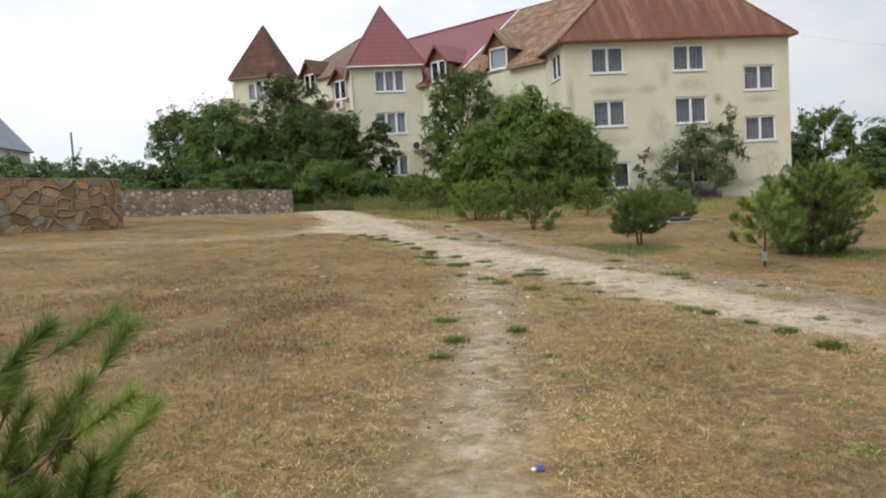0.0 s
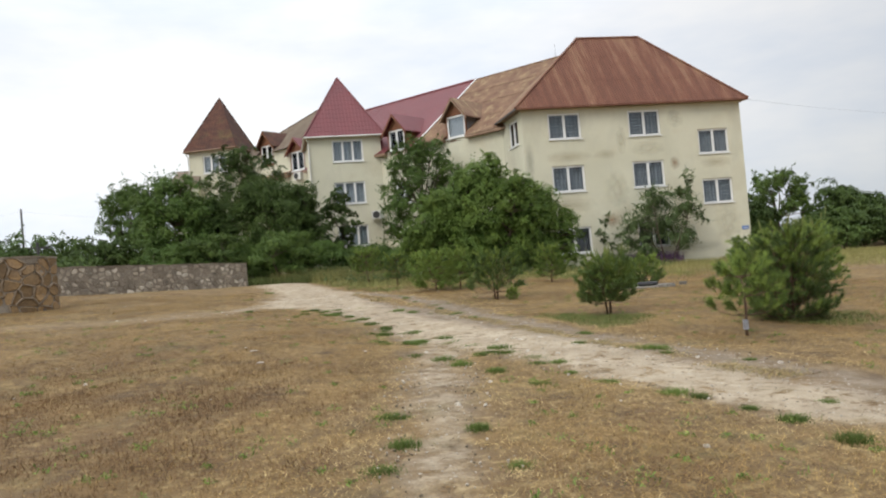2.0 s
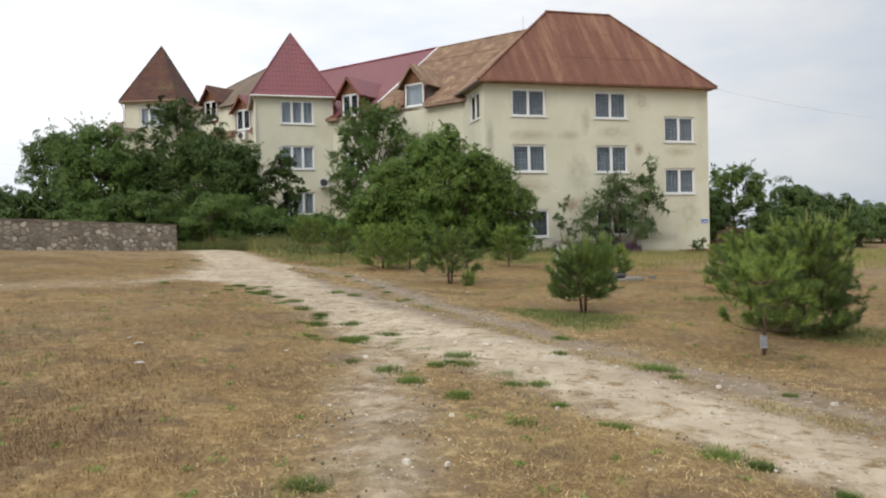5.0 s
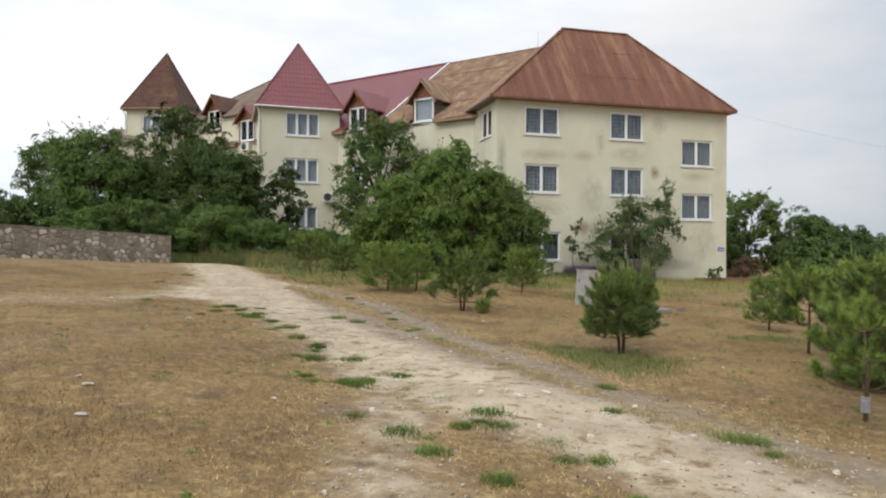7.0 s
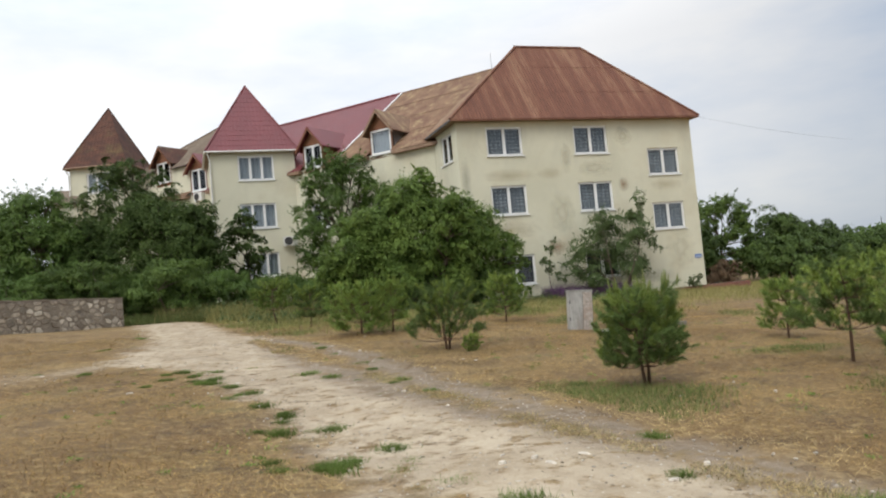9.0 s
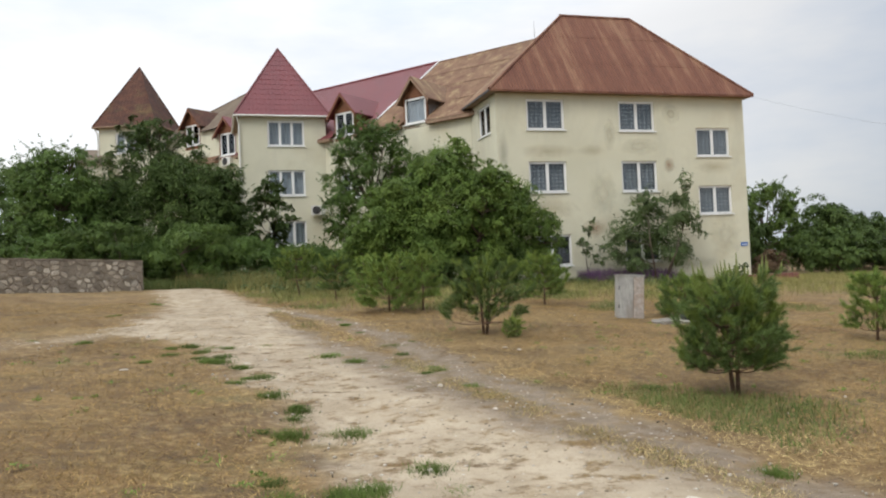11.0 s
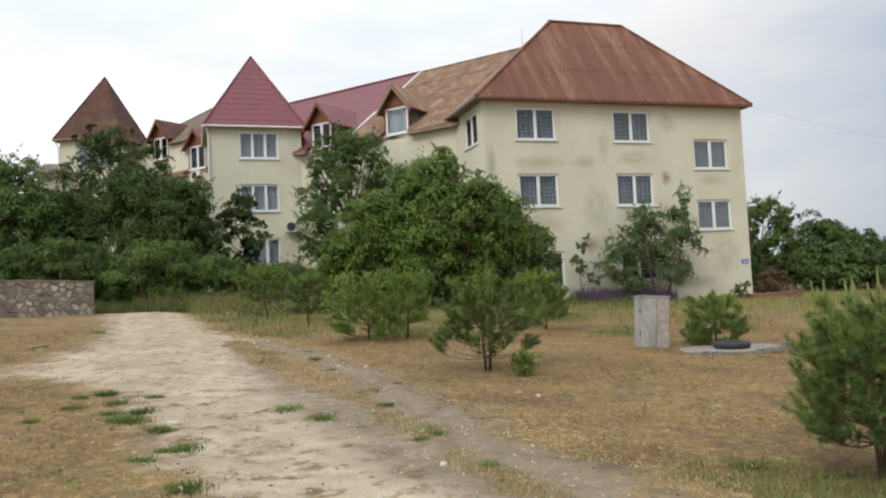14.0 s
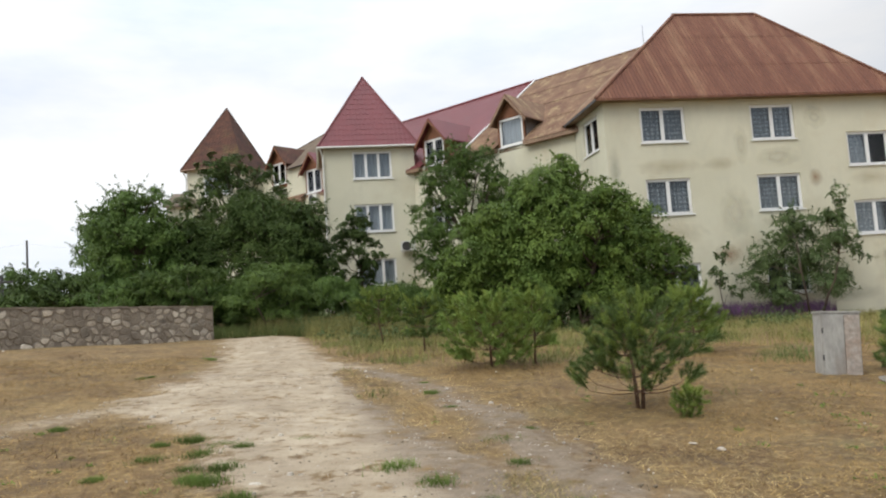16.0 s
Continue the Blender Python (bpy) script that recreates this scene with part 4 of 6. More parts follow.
tower(5.76, 54.08, 2.48, 1.5, 10.68, 15.51, (0.09, -0.35), RED_ROOF,
      [(1.55, 3.68, 8.89, 10.40), (1.50, 3.64, 5.96, 7.48), (1.50, 3.60, 3.00, 4.46)], "square cream tower under a red roof")
tower(-3.5, 64.1, 1.97, -20.0, 12.1, 16.68, (0.14, 0.0), BROWN_ROOF,
      [(1.17, 3.27, 10.2, 11.65)], "square cream tower under a mossy brown roof")
part("lean_to_roof", Geo().prism([(-7.3, 61.0, 9.30), (-5.2, 61.0, 9.30), (-5.2, 64.6, 10.7), (-7.3, 64.6, 10.7)], (0, 0, 0.12)), WEATHERED_ROOF, house, "weathered lean-to roof")
part("lean_to_wall", Geo().box((-7.1, 61.3, 0.2), (-5.3, 64.4, 9.36)), STUCCO, house)


def air_conditioner(at, fr_a, fr_n):
    """Outdoor unit: casing with rounded corners, round grille and two brackets."""
    o = Vector(at)
    a, n = Vector(fr_a), Vector(fr_n)
    m = lambda x, y, z: o + a * x + n * y + Z * z
    ob = thing("air_conditioner", at, "pale outdoor air-conditioning unit on the tower wall", "air conditioner", "air conditioners")
    part("casing", Geo().box((-0.4, 0.12, -0.28), (0.4, 0.42, 0.28), m), METAL, ob)
    ring = Geo()
    for r in (0.06, 0.12, 0.18, 0.235):
        ring.tube([m(-0.1 + r * math.cos(w), 0.435, r * math.sin(w)) for w in np.linspace(0, 2 * math.pi, 17)], [0.008] * 17, 4)
    part("grille", ring, DARK, ob, "dark round fan grille")
    disc = Geo().face(*[m(-0.1 + 0.24 * math.cos(w), 0.426, 0.24 * math.sin(w)) for w in np.linspace(0, 2 * math.pi, 21)[:-1]])
    part("fan_opening", disc, DARK, ob, "dark fan opening")
    for x in (-0.28, 0.28):
        part("bracket", Geo().box((x - 0.02, 0.0, -0.33), (x + 0.02, 0.42, -0.28), m), METAL, ob)


air_conditioner((7.62, 51.62, 5.05), (1, 0, 0), (0, -1, 0))
air_conditioner((2.75, 58.4, 9.0), (-UX, -UY, 0), (-math.sin(ANG), -math.cos(ANG), 0))

# plinth step of brick at the corner of the wing
pz = height(28.6, 39.6)
plinth = thing("brick_planter", (28.6, 39.6, pz - 0.1), "low red brick planter along the house corner", "planter")
part("core", Geo().box((26.5, 39.63, pz - 0.15), (31.0, 40.12, pz + 0.24)), MORTAR, plinth)
bme = Geo().box((-0.115, -0.03, -0.03), (0.115, 0.03, 0.03)).mesh("brick")
bme.materials.append(BRICK)
po = Vector(plinth.location)
for r in range(4):
    for i in range(19):
        x = 26.62 + i * 0.24 + (0.12 if r % 2 else 0)
        if x < 30.95:
            b = new("brick", bme)
            b.parent = plinth
            b.location = Vector((x, 39.62, pz + 0.0 + r * 0.072)) - po


# ---------------------------------------------------------------- stone walls
def cells(length, high, size, rng):
    """Irregular polygons that fill a strip (Voronoi cells by clipping)."""
    nx, nz = max(1, round(length / size)), max(1, round(high / (size * 0.8)))
    pts = [((i + 0.5 + rng.uniform(-0.49, 0.49)) * length / nx, (j + 0.5 + rng.uniform(-0.47, 0.47)) * high / nz) for i in range(nx) for j in range(nz)]
    out = []
    for p in pts:
        poly = [(max(0, p[0] - 2 * size), 0), (min(length, p[0] + 2 * size), 0), (min(length, p[0] + 2 * size), high), (max(0, p[0] - 2 * size), high)]
        for q in pts:
            if q is p or abs(q[0] - p[0]) > 3.2 * size:
                continue
            mx, mz, dx, dz = (p[0] + q[0]) / 2, (p[1] + q[1]) / 2, q[0] - p[0], q[1] - p[1]
            res = []
            for i, c in enumerate(poly):
                d = poly[(i + 1) % len(poly)]
                fc, fd = (c[0] - mx) * dx + (c[1] - mz) * dz, (d[0] - mx) * dx + (d[1] - mz) * dz
                if fc <= 0:
                    res.append(c)
                if fc * fd < 0:
                    k = fc / (fc - fd)
                    res.append((c[0] + (d[0] - c[0]) * k, c[1] + (d[1] - c[1]) * k))
            poly = res
            if len(poly) < 3:
                break
        if len(poly) >= 3:
            out.append(poly)
    return out


def stone_wall(name, line, tops, bottoms, thick, size, stone_mat, label, seed, ribs):
    """A rubble wall along a plan line. line: plan points; the face looks to the right of the line's run."""
    rng = random.Random(seed)
    pts = [Vector((x, y, 0)) for x, y in line]
    lens = [0.0]
    for p, q in zip(pts, pts[1:]):
        lens.append(lens[-1] + (q - p).length)
    total = lens[-1]
    at = (pts[0].x, pts[0].y, bottoms[0])
    ob = thing(name, at, label, "stone wall")

    def m(s, h, d):
        s = min(max(s, 0), total)
        i = max(k for k in range(len(pts) - 1) if lens[k] <= s + 1e-6)
        k = (s - lens[i]) / (lens[i + 1] - lens[i])
        p = pts[i].lerp(pts[i + 1], k)
        t0 = (pts[i + 1] - pts[i]).normalized()
        t_prev = (pts[i] - pts[i - 1]).normalized() if i else t0
        t_next = (pts[i + 2] - pts[i + 1]).normalized() if i + 2 < len(pts) else t0
        tan = ((t_prev + t0).normalized().lerp((t0 + t_next).normalized(), k)).normalized()
        n = Vector((tan.y, -tan.x, 0))
        lo, hi = np.interp(s, np.linspace(0, total, len(bottoms)), bottoms), np.interp(s, np.linspace(0, total, len(tops)), tops)
        return p + n * d + Z * (lo + (hi - lo) * h)

    core = Geo()
    n = int(total / 0.4) + 1
    for i in range(n):
        a, b = total * i / n, total * (i + 1) / n
        core.face(m(a, 0, 0), m(b, 0, 0), m(b, 1, 0), m(a, 1, 0))
        core.face(m(a, 1, -thick), m(b, 1, -thick), m(b, 0, -thick), m(a, 0, -thick))
        w0, w1 = rng.uniform(0, 0.02), rng.uniform(0, 0.02)
        core.face(m(a, 1, 0), m(b, 1, 0), m(b, 1, -thick) + Z * w1, m(a, 1, -thick) + Z * w0)
    for s in (0, total):
        core.face(m(s, 0, 0), m(s, 0, -thick), m(s, 1, -thick), m(s, 1, 0))
    part("core", core, MORTAR, ob, "crumbling grey mortar core")
    cap = Geo()
    for i in range(n):
        a, b = total * i / n, total * (i + 1) / n
        cap.prism([m(a, 1, 0.03), m(b, 1, 0.03), m(b, 1, -thick - 0.03), m(a, 1, -thick - 0.03)], (0, 0, 0.045 + rng.uniform(-0.01, 0.015)))
    part("coping", cap, MORTAR, ob, "rough mortar coping")
    mean_h = (sum(tops) / len(tops)) - (sum(bottoms) / len(bottoms))
    rib_geo = Geo()
    for poly in cells(total, mean_h, size, rng):
        cx, cz = sum(p[0] for p in poly) / len(poly), sum(p[1] for p in poly) / len(poly)
        proud = rng.uniform(0.004, 0.04)
        g = Geo()
        shrink = (0.98 if ribs else rng.uniform(0.80, 1.02)) - 0.01 / size
        outer = [(cx + (x - cx) * shrink, cz + (z - cz) * shrink) for x, z in poly]
        soft = []
        for i, p in enumerate(outer):
            q = outer[(i + 1) % len(outer)]
            soft += [(p[0] * 0.78 + q[0] * 0.22, p[1] * 0.78 + q[1] * 0.22), (p[0] * 0.22 + q[0] * 0.78, p[1] * 0.22 + q[1] * 0.78)]
        inner = [(cx + (x - cx) * 0.80, cz + (z - cz) * 0.80) for x, z in soft]
        k = len(soft)
        for i in range(k):
            j = (i + 1) % k
            g.face(m(soft[i][0], soft[i][1] / mean_h, -0.01), m(soft[j][0], soft[j][1] / mean_h, -0.01), m(inner[j][0], inner[j][1] / mean_h, proud), m(inner[i][0], inner[i][1] / mean_h, proud))
        g.face(*[m(x, z / mean_h, proud) for x, z in inner])
        pick = rng.random()
        part("stone", g, MORTAR if pick < 0.28 else PALE_STONE if pick > 0.92 and not ribs else stone_mat, ob)
        if ribs:
            for i, p in enumerate(poly):
                q = poly[(i + 1) % len(poly)]
                if (p[0], p[1]) < (q[0], q[1]) and rng.random() < 0.6:
                    mid = ((p[0] + q[0]) / 2 + rng.uniform(-0.04, 0.04), (p[1] + q[1]) / 2 + rng.uniform(-0.04, 0.04))
                    rib_geo.tube([m(p[0], p[1] / mean_h, 0.035), m(mid[0], mid[1] / mean_h, 0.05), m(q[0], q[1] / mean_h, 0.035)], [0.026, 0.036, 0.026], 5)
    if ribs:
        part("raised_joint", rib_geo, RIB, ob, "raised mortar joints between the flagstones")
    return ob


fw = [(-14.0, 29.8), (-10, 32.1), (-5.65, 34.7), (-0.5, 37.95)]
stone_wall("stone_wall", fw, (2.78, 2.60, 2.38, 2.15), [height(x, y) - 0.08 for x, y in fw], 0.4, 0.27, STONE_GREY, "low grey rubble stone wall with white stones", 5, False)
nw = [(-16.8, 19.4), (-14.3, 21.4), (-11.9, 23.2), (-9.7, 24.7), (-7.9, 25.7), (-6.7, 26.2), (-6.05, 26.6), (-5.8, 27.4)]
stone_wall("stone_wall", nw, (3.45, 3.38, 3.28, 3.15, 2.98, 2.8, 2.70, 2.64), [height(x, y) - 0.08 for x, y in nw], 0.45, 0.46, STONE_BROWN, "curved brown flagstone wall with raised mortar joints", 9, True)


# ---------------------------------------------------------------- plants
def unit(v):
    return v / np.maximum(np.linalg.norm(v, axis=-1, keepdims=True), 1e-9)


def leaf_arrays(rng, centres, normals, size, slim=0.5, droop=0.25, tips=None, loose=0.55):
    """One pointed leaf at each centre; tips gives the way that a leaf points."""
    n = len(centres)
    nrm = unit(normals + rng.normal(0, loose, (n, 3)))
    way = rng.normal(0, 1, (n, 3)) if tips is None else tips + rng.normal(0, 0.4, (n, 3))
    side_way = unit(np.cross(nrm, way))
    tip = unit(np.cross(side_way, nrm)) + np.array([0, 0, -droop])
    s = size * rng.uniform(0.6, 1.35, (n, 1))
    a = centres - tip * s * 0.35 + side_way * s * slim * 0.5
    b = centres - tip * s * 0.35 - side_way * s * slim * 0.5
    c = centres + tip * s * 0.65 - np.array([0, 0, 1]) * s * 0.06
    V = np.stack([a, b, c], 1).reshape(-1, 3)
    return V, np.arange(3 * n).reshape(n, 3)


def crown_points(rng, blobs, count, ragged=0.25, pad=0.40, shoots=0.3):
    """Leaf places: domed pads of leaves round each limb's end, leafy shoots that break the outline, and a thin filling behind."""
    vol = np.array([b[3] * b[4] * b[5] for b in blobs]) ** 0.7
    mid = np.average(np.array([b[:3] for b in blobs]), axis=0)
    P, N, T = [], [], []
    for b, share in zip(blobs, vol / vol.sum()):
        c, r = np.array(b[:3]), np.array(b[3:6])
        rm = r.mean()
        total = max(60, int(count * share))
        pads = int(np.clip(total / 120, 4, 14))
        d = unit(rng.normal(0, 1, (pads, 3)) + 0.5 * unit(c - mid))
        d[:, 2] = np.where(d[:, 2] < -0.45, -d[:, 2], d[:, 2])
        at = c + d * r * rng.uniform(0.70, 1.05, (pads, 1)) * (1 + rng.normal(0, ragged * 0.5, (pads, 1)))
        pr = pad * rm * rng.uniform(0.6, 1.35, pads)
        up = unit(d * 0.75 + np.array([0, 0, 0.75]) + rng.normal(0, 0.25, (pads, 3)))
        m = int(total * 0.70 / pads)
        u = unit(np.cross(up, rng.normal(0, 1, (pads, 3))))
        v = np.cross(up, u)
        ang = rng.uniform(0, 2 * np.pi, (pads, m, 1))
        rho = np.sqrt(rng.uniform(0, 1, (pads, m, 1))) * (1 + 0.35 * np.sin(3 * ang + rng.uniform(0, 6, (pads, 1, 1))))
        flat = u[:, None] * np.cos(ang) + v[:, None] * np.sin(ang)
        q = pr[:, None, None]
        pts = at[:, None] + flat * rho * q + up[:, None] * q * (0.55 * (1 - rho ** 2) + rng.normal(0, 0.13, (pads, m, 1)))
        P.append(pts.reshape(-1, 3))
        N.append((up[:, None] + flat * rho * 0.8).reshape(-1, 3))
        T.append((flat + np.array([0, 0, -0.25])).reshape(-1, 3))
        lively = np.flatnonzero(rng.uniform(0, 1, pads) < shoots)
        for k in lively:
            way = unit(d[k] * np.array([1, 1, 0.6]) + np.array([0, 0, 0.55]) + rng.normal(0, 0.2, 3))
            n = 18
            t = rng.uniform(0.2, 1.0, (n, 1))
            side = unit(np.cross(way, rng.normal(0, 1, (n, 3))))
            P.append(at[k] + way * t * rm * rng.uniform(0.7, 1.15) + side * 0.05 * (1.2 - t))
            N.append(np.array([0, 0, 0.8]) + side * 0.4)
            T.append(side + way * 0.8)
        n = int(total * 0.22)
        w = unit(rng.normal(0, 1, (n, 3)))
        P.append(c + w * r * rng.uniform(0.1, 0.8, (n, 1)))
        N.append(w + np.array([0, 0, 0.3]))
        T.append(w)
    return np.concatenate(P), np.concatenate(N), np.concatenate(T)


def tree(name, at, blobs, leaves, leaf, mat, label, seed, stems=1, radius=0.14, slim=0.5, ragged=0.25, category="tree", group="", pad=0.50, shoots=0.3):
    """A broadleaf tree: tapered stems, limbs to each mass of foliage, and a crown of single leaves. blobs are relative to the foot."""
    rng = np.random.default_rng(seed)
    x, y = at
    z = height(x, y) - 0.05
    ob = thing(name, (x, y, z), label, category, group)
    foot = Vector((x, y, z))
    top = max(b[2] for b in blobs)
    forks = []
    for k in range(stems):
        w = rng.uniform(0, 6.28)
        f0 = foot + Vector((math.cos(w), math.sin(w), 0)) * (0.12 * stems if stems > 1 else 0)
        tall = top * rng.uniform(0.45, 0.6)
        lean = Vector((math.cos(w), math.sin(w), 0)) * (0.25 * stems if stems > 1 else 0.15)
        p = [f0, f0 + lean * 0.3 + Z * tall * 0.35, f0 + lean * 0.8 + Z * tall * 0.7, f0 + lean + Z * tall]
        part("trunk", Geo().tube(p, [radius, radius * 0.8, radius * 0.6, radius * 0.4], 8), BARK, ob, smooth=True)
        forks += p[1:]
    g = Geo()
    for b in blobs:
        c = foot + Vector(b[:3])
        s = min(forks, key=lambda q: (q - c).length + (0.0 if q.z < c.z else 5))
        mid = s.lerp(c, 0.55) + Vector(rng.normal(0, 0.12, 3)) + Z * 0.1
        g.tube([s, mid, c], [radius * 0.4, radius * 0.25, radius * 0.08], 6)
        for k in range(5):
            d = Vector(unit(rng.normal(0, 1, 3)))
            d.z = abs(d.z)
            e = c + Vector((d.x * b[3], d.y * b[4], d.z * b[5])) * 0.8
            g.tube([mid.lerp(c, 0.5), c.lerp(e, 0.5) + Z * 0.05, e], [radius * 0.15, radius * 0.08, radius * 0.03], 3)
    part("limb", g, BARK, ob, smooth=True)
    P, N, T = crown_points(rng, blobs, leaves, ragged, pad, shoots)
    V, C = leaf_arrays(rng, P, N, leaf, slim, 0.12, T, 0.42)
    me = array_mesh("crown", V, C)
    me.materials.append(mat)
    c = new("crown", me)
    c.parent = ob
    return ob


def crown_of(seed, n, cz, rx, ry, rz, r):
    """Masses of foliage spread over an egg-shaped crown, thickest towards its skin."""
    rng = np.random.default_rng(seed)
    out = []
    for i in range(n):
        h = -0.95 + 1.9 * (i + rng.uniform(0, 1)) / n
        ring = math.sqrt(max(0.0, 1 - h * h * (1.0 if h > 0 else 0.55)))
        a = i * 2.39996 + rng.uniform(-0.4, 0.4)
        k = rng.uniform(0.45, 0.95)
        s = r * rng.uniform(0.7, 1.25)
        low = 1.0 if h > 0 else 1 - 0.15 * h * h
        out.append((math.cos(a) * ring * k * (rx - 0.5 * s) * low, math.sin(a) * ring * k * (ry - 0.5 * s) * low, max(0.4 * s, cz + h * (rz - 0.55 * s)), s, s, s * 0.82))
    return out


def shifted(blobs, dx, dy, dz=0.0):
    return [(b[0] + dx, b[1] + dy, max(0.3, b[2] + dz), *b[3:]) for b in blobs]


big = (shifted(crown_of(1, 34, 3.0, 2.3, 2.2, 2.5, 0.85), -0.3, 0.3) + shifted(crown_of(11, 22, 2.6, 1.8, 1.7, 2.0, 0.72), -2.5, 0.1) + shifted(crown_of(16, 10, 1.6, 1.0, 1.1, 1.3, 0.55), -3.9, -0.2)
       + shifted(crown_of(12, 20, 2.4, 1.7, 1.6, 2.0, 0.68), 2.3, 0.2) + shifted(crown_of(17, 9, 1.5, 0.95, 1.0, 1.6, 0.5), 3.9, 0.0) + shifted(crown_of(13, 18, 1.2, 3.0, 1.0, 1.1, 0.6), 0.0, -0.9)
       + shifted(crown_of(14, 14, 3.4, 1.3, 1.0, 1.6, 0.55), 1.0, -1.3) + shifted(crown_of(18, 8, 5.25, 0.65, 0.7, 1.0, 0.42), 0.35, 0.1) + shifted(crown_of(19, 8, 4.6, 0.9, 0.8, 0.8, 0.45), -1.0, 0.0))
tree("broadleaf_tree", (11.8, 37.2), big, 225000, 0.092, LEAF_BROAD, "broad round green tree in front of the house", 1, 4, 0.15, 0.6, ragged=0.35, pad=0.52, shoots=0.4)
tree("low_shrub", (11.9, 36.3), crown_of(15, 34, 0.75, 3.3, 0.9, 0.75, 0.5), 34000, 0.10, LEAF_DARK, "low dark shrub under the broad tree", 15, 3, 0.04, category="bush")
tree("broadleaf_tree", (9.85, 46.0), crown_of(2, 42, 4.35, 2.6, 2.2, 4.15, 0.75), 50000, 0.12, LEAF, "tall loose green tree beside the tower", 2, 1, 0.15, ragged=0.6, shoots=0.7)
tree("broadleaf_tree", (4.8, 47.6), crown_of(3, 24, 2.9, 1.25, 1.1, 2.6, 0.48), 16000, 0.12, LEAF_DARK, "small dark tree before the tower", 3, 1, 0.08, ragged=0.4)
tree("broadleaf_tree", (0.4, 46.5), crown_of(4, 60, 3.0, 3.2, 2.4, 3.0, 0.9), 96000, 0.105, LEAF_DARK, "large dark tree beside the tower", 4, 2, 0.16, ragged=0.35)
tree("broadleaf_tree", (-0.8, 47.6), crown_of(41, 34, 5.9, 2.7, 1.5, 2.5, 0.62), 24000, 0.12, LEAF_DARK, "thin tree top standing over darker shrubs", 41, 1, 0.10, ragged=0.6)
tree("broadleaf_tree", (-5.0, 45.6), crown_of(5, 54, 3.1, 2.5, 2.4, 3.3, 0.75), 64000, 0.115, LEAF, "broad green tree behind the stone wall", 5, 2, 0.14, ragged=0.6, shoots=0.7)
tree("broadleaf_tree", (-10.7, 62.6), crown_of(45, 46, 3.9, 2.7, 2.2, 3.7, 0.8), 44000, 0.15, LEAF, "tall green tree beyond the thicket", 45, 2, 0.14, ragged=0.55)
tree("broadleaf_tree", (-3.2, 46.4), crown_of(42, 40, 2.5, 2.0, 1.8, 2.5, 0.75), 36000, 0.13, LEAF_DARK, "dark bushy tree filling the thicket", 42, 2, 0.12, ragged=0.4)
tree("broadleaf_tree", (2.2, 45.8), crown_of(43, 40, 2.8, 1.65, 1.6, 2.9, 0.65), 38000, 0.125, LEAF_DARK, "dark bushy tree against the tower", 43, 2, 0.10, ragged=0.4)
for k, (x, y, rx, hh) in enumerate(((-2.4, 41.6, 2.1, 2.9), (1.2, 41.4, 2.0, 2.9), (-4.6, 42.8, 1.9, 2.4), (3.4, 43.4, 1.6, 2.3), (6.0, 43.6, 1.5, 1.9), (8.2, 43.2, 1.4, 1.7), (-0.4, 43.6, 1.6, 2.2))):
    layers = [(b[0], b[1], b[2], b[3] * 1.35, b[4] * 1.35, b[5] * 0.36) for b in crown_of(60 + k, 20, hh * 0.52, rx, 1.4, hh * 0.5, 0.52)]
    tree("sumac_bush", (x, y), layers, 24000, 0.12, LEAF_LIGHT if k in (0, 1) else LEAF, "feathery spreading sumac bush in flat layers", 60 + k, 3, 0.05, 0.30, category="bush", group="sumac bushes")
tree("shrub_tree", (22.3, 38.9), [(-2.3, 0, 1.5, 0.45, 0.45, 0.9), (-1.9, 0, 2.2, 0.4, 0.4, 0.8), (-0.9, 0, 3.3, 0.4, 0.4, 0.8), (-1.3, 0.1, 2.5, 0.42, 0.4, 0.9), (-0.4, 0, 2.3, 0.8, 0.6, 1.2), (-0.5, 0, 3.7, 0.45, 0.4, 0.8), (0.4, 0, 1.6, 0.9, 0.6, 1.0), (-1.0, 0, 1.0, 0.8, 0.5, 0.8), (1.2, 0, 1.2, 0.8, 0.5, 0.8), (0.9, 0, 2.9, 0.6, 0.5, 0.9), (1.75, 0.1, 4.3, 0.32, 0.32, 0.85), (1.5, 0, 3.2, 0.5, 0.5, 0.8), (2.1, 0, 2.6, 0.4, 0.4, 0.6), (0.2, 0, 3.4, 0.5, 0.45, 0.8), (1.1, 0, 3.9, 0.3, 0.3, 0.6)],
     23000, 0.11, LEAF_GREY, "loose young tree growing against the wall", 7, 4, 0.05, 0.45, 0.4, shoots=0.9)
tree("sapling", (18.9, 39.4), [(0, 0, 1.5, 0.22, 0.2, 0.5), (0.1, 0, 2.4, 0.2, 0.2, 0.45), (-0.25, 0, 1.9, 0.2, 0.2, 0.3), (0.4, 0, 1.0, 0.25, 0.2, 0.3)], 700, 0.14, LEAF_GREY, "thin sparse sapling by the wall", 8, 1, 0.03, ragged=0.4)
tree("dry_bush", (30.6, 41.3), crown_of(51, 14, 0.75, 1.0, 0.9, 0.75, 0.4), 9000, 0.09, LEAF_BROWN, "withered brown bush beside the planter", 51, 3, 0.03, category="bush", shoots=0.1)
tree("sapling", (27.2, 39.3), [(0, 0, 0.35, 0.3, 0.2, 0.3), (0.25, 0, 0.7, 0.16, 0.15, 0.3), (-0.25, 0, 0.6, 0.15, 0.15, 0.25)], 700, 0.10, LEAF_GREY, "small green weed bush at the planter", 52, 2, 0.015, shoots=0.8)
tree("broadleaf_tree", (37.6, 50.0), crown_of(9, 30, 3.0, 3.4, 2.4, 3.0, 0.8), 32000, 0.16, LEAF_LIGHT, "spreading light green tree beyond the house corner", 9, 1, 0.14, ragged=0.6, pad=0.4, shoots=0.9)
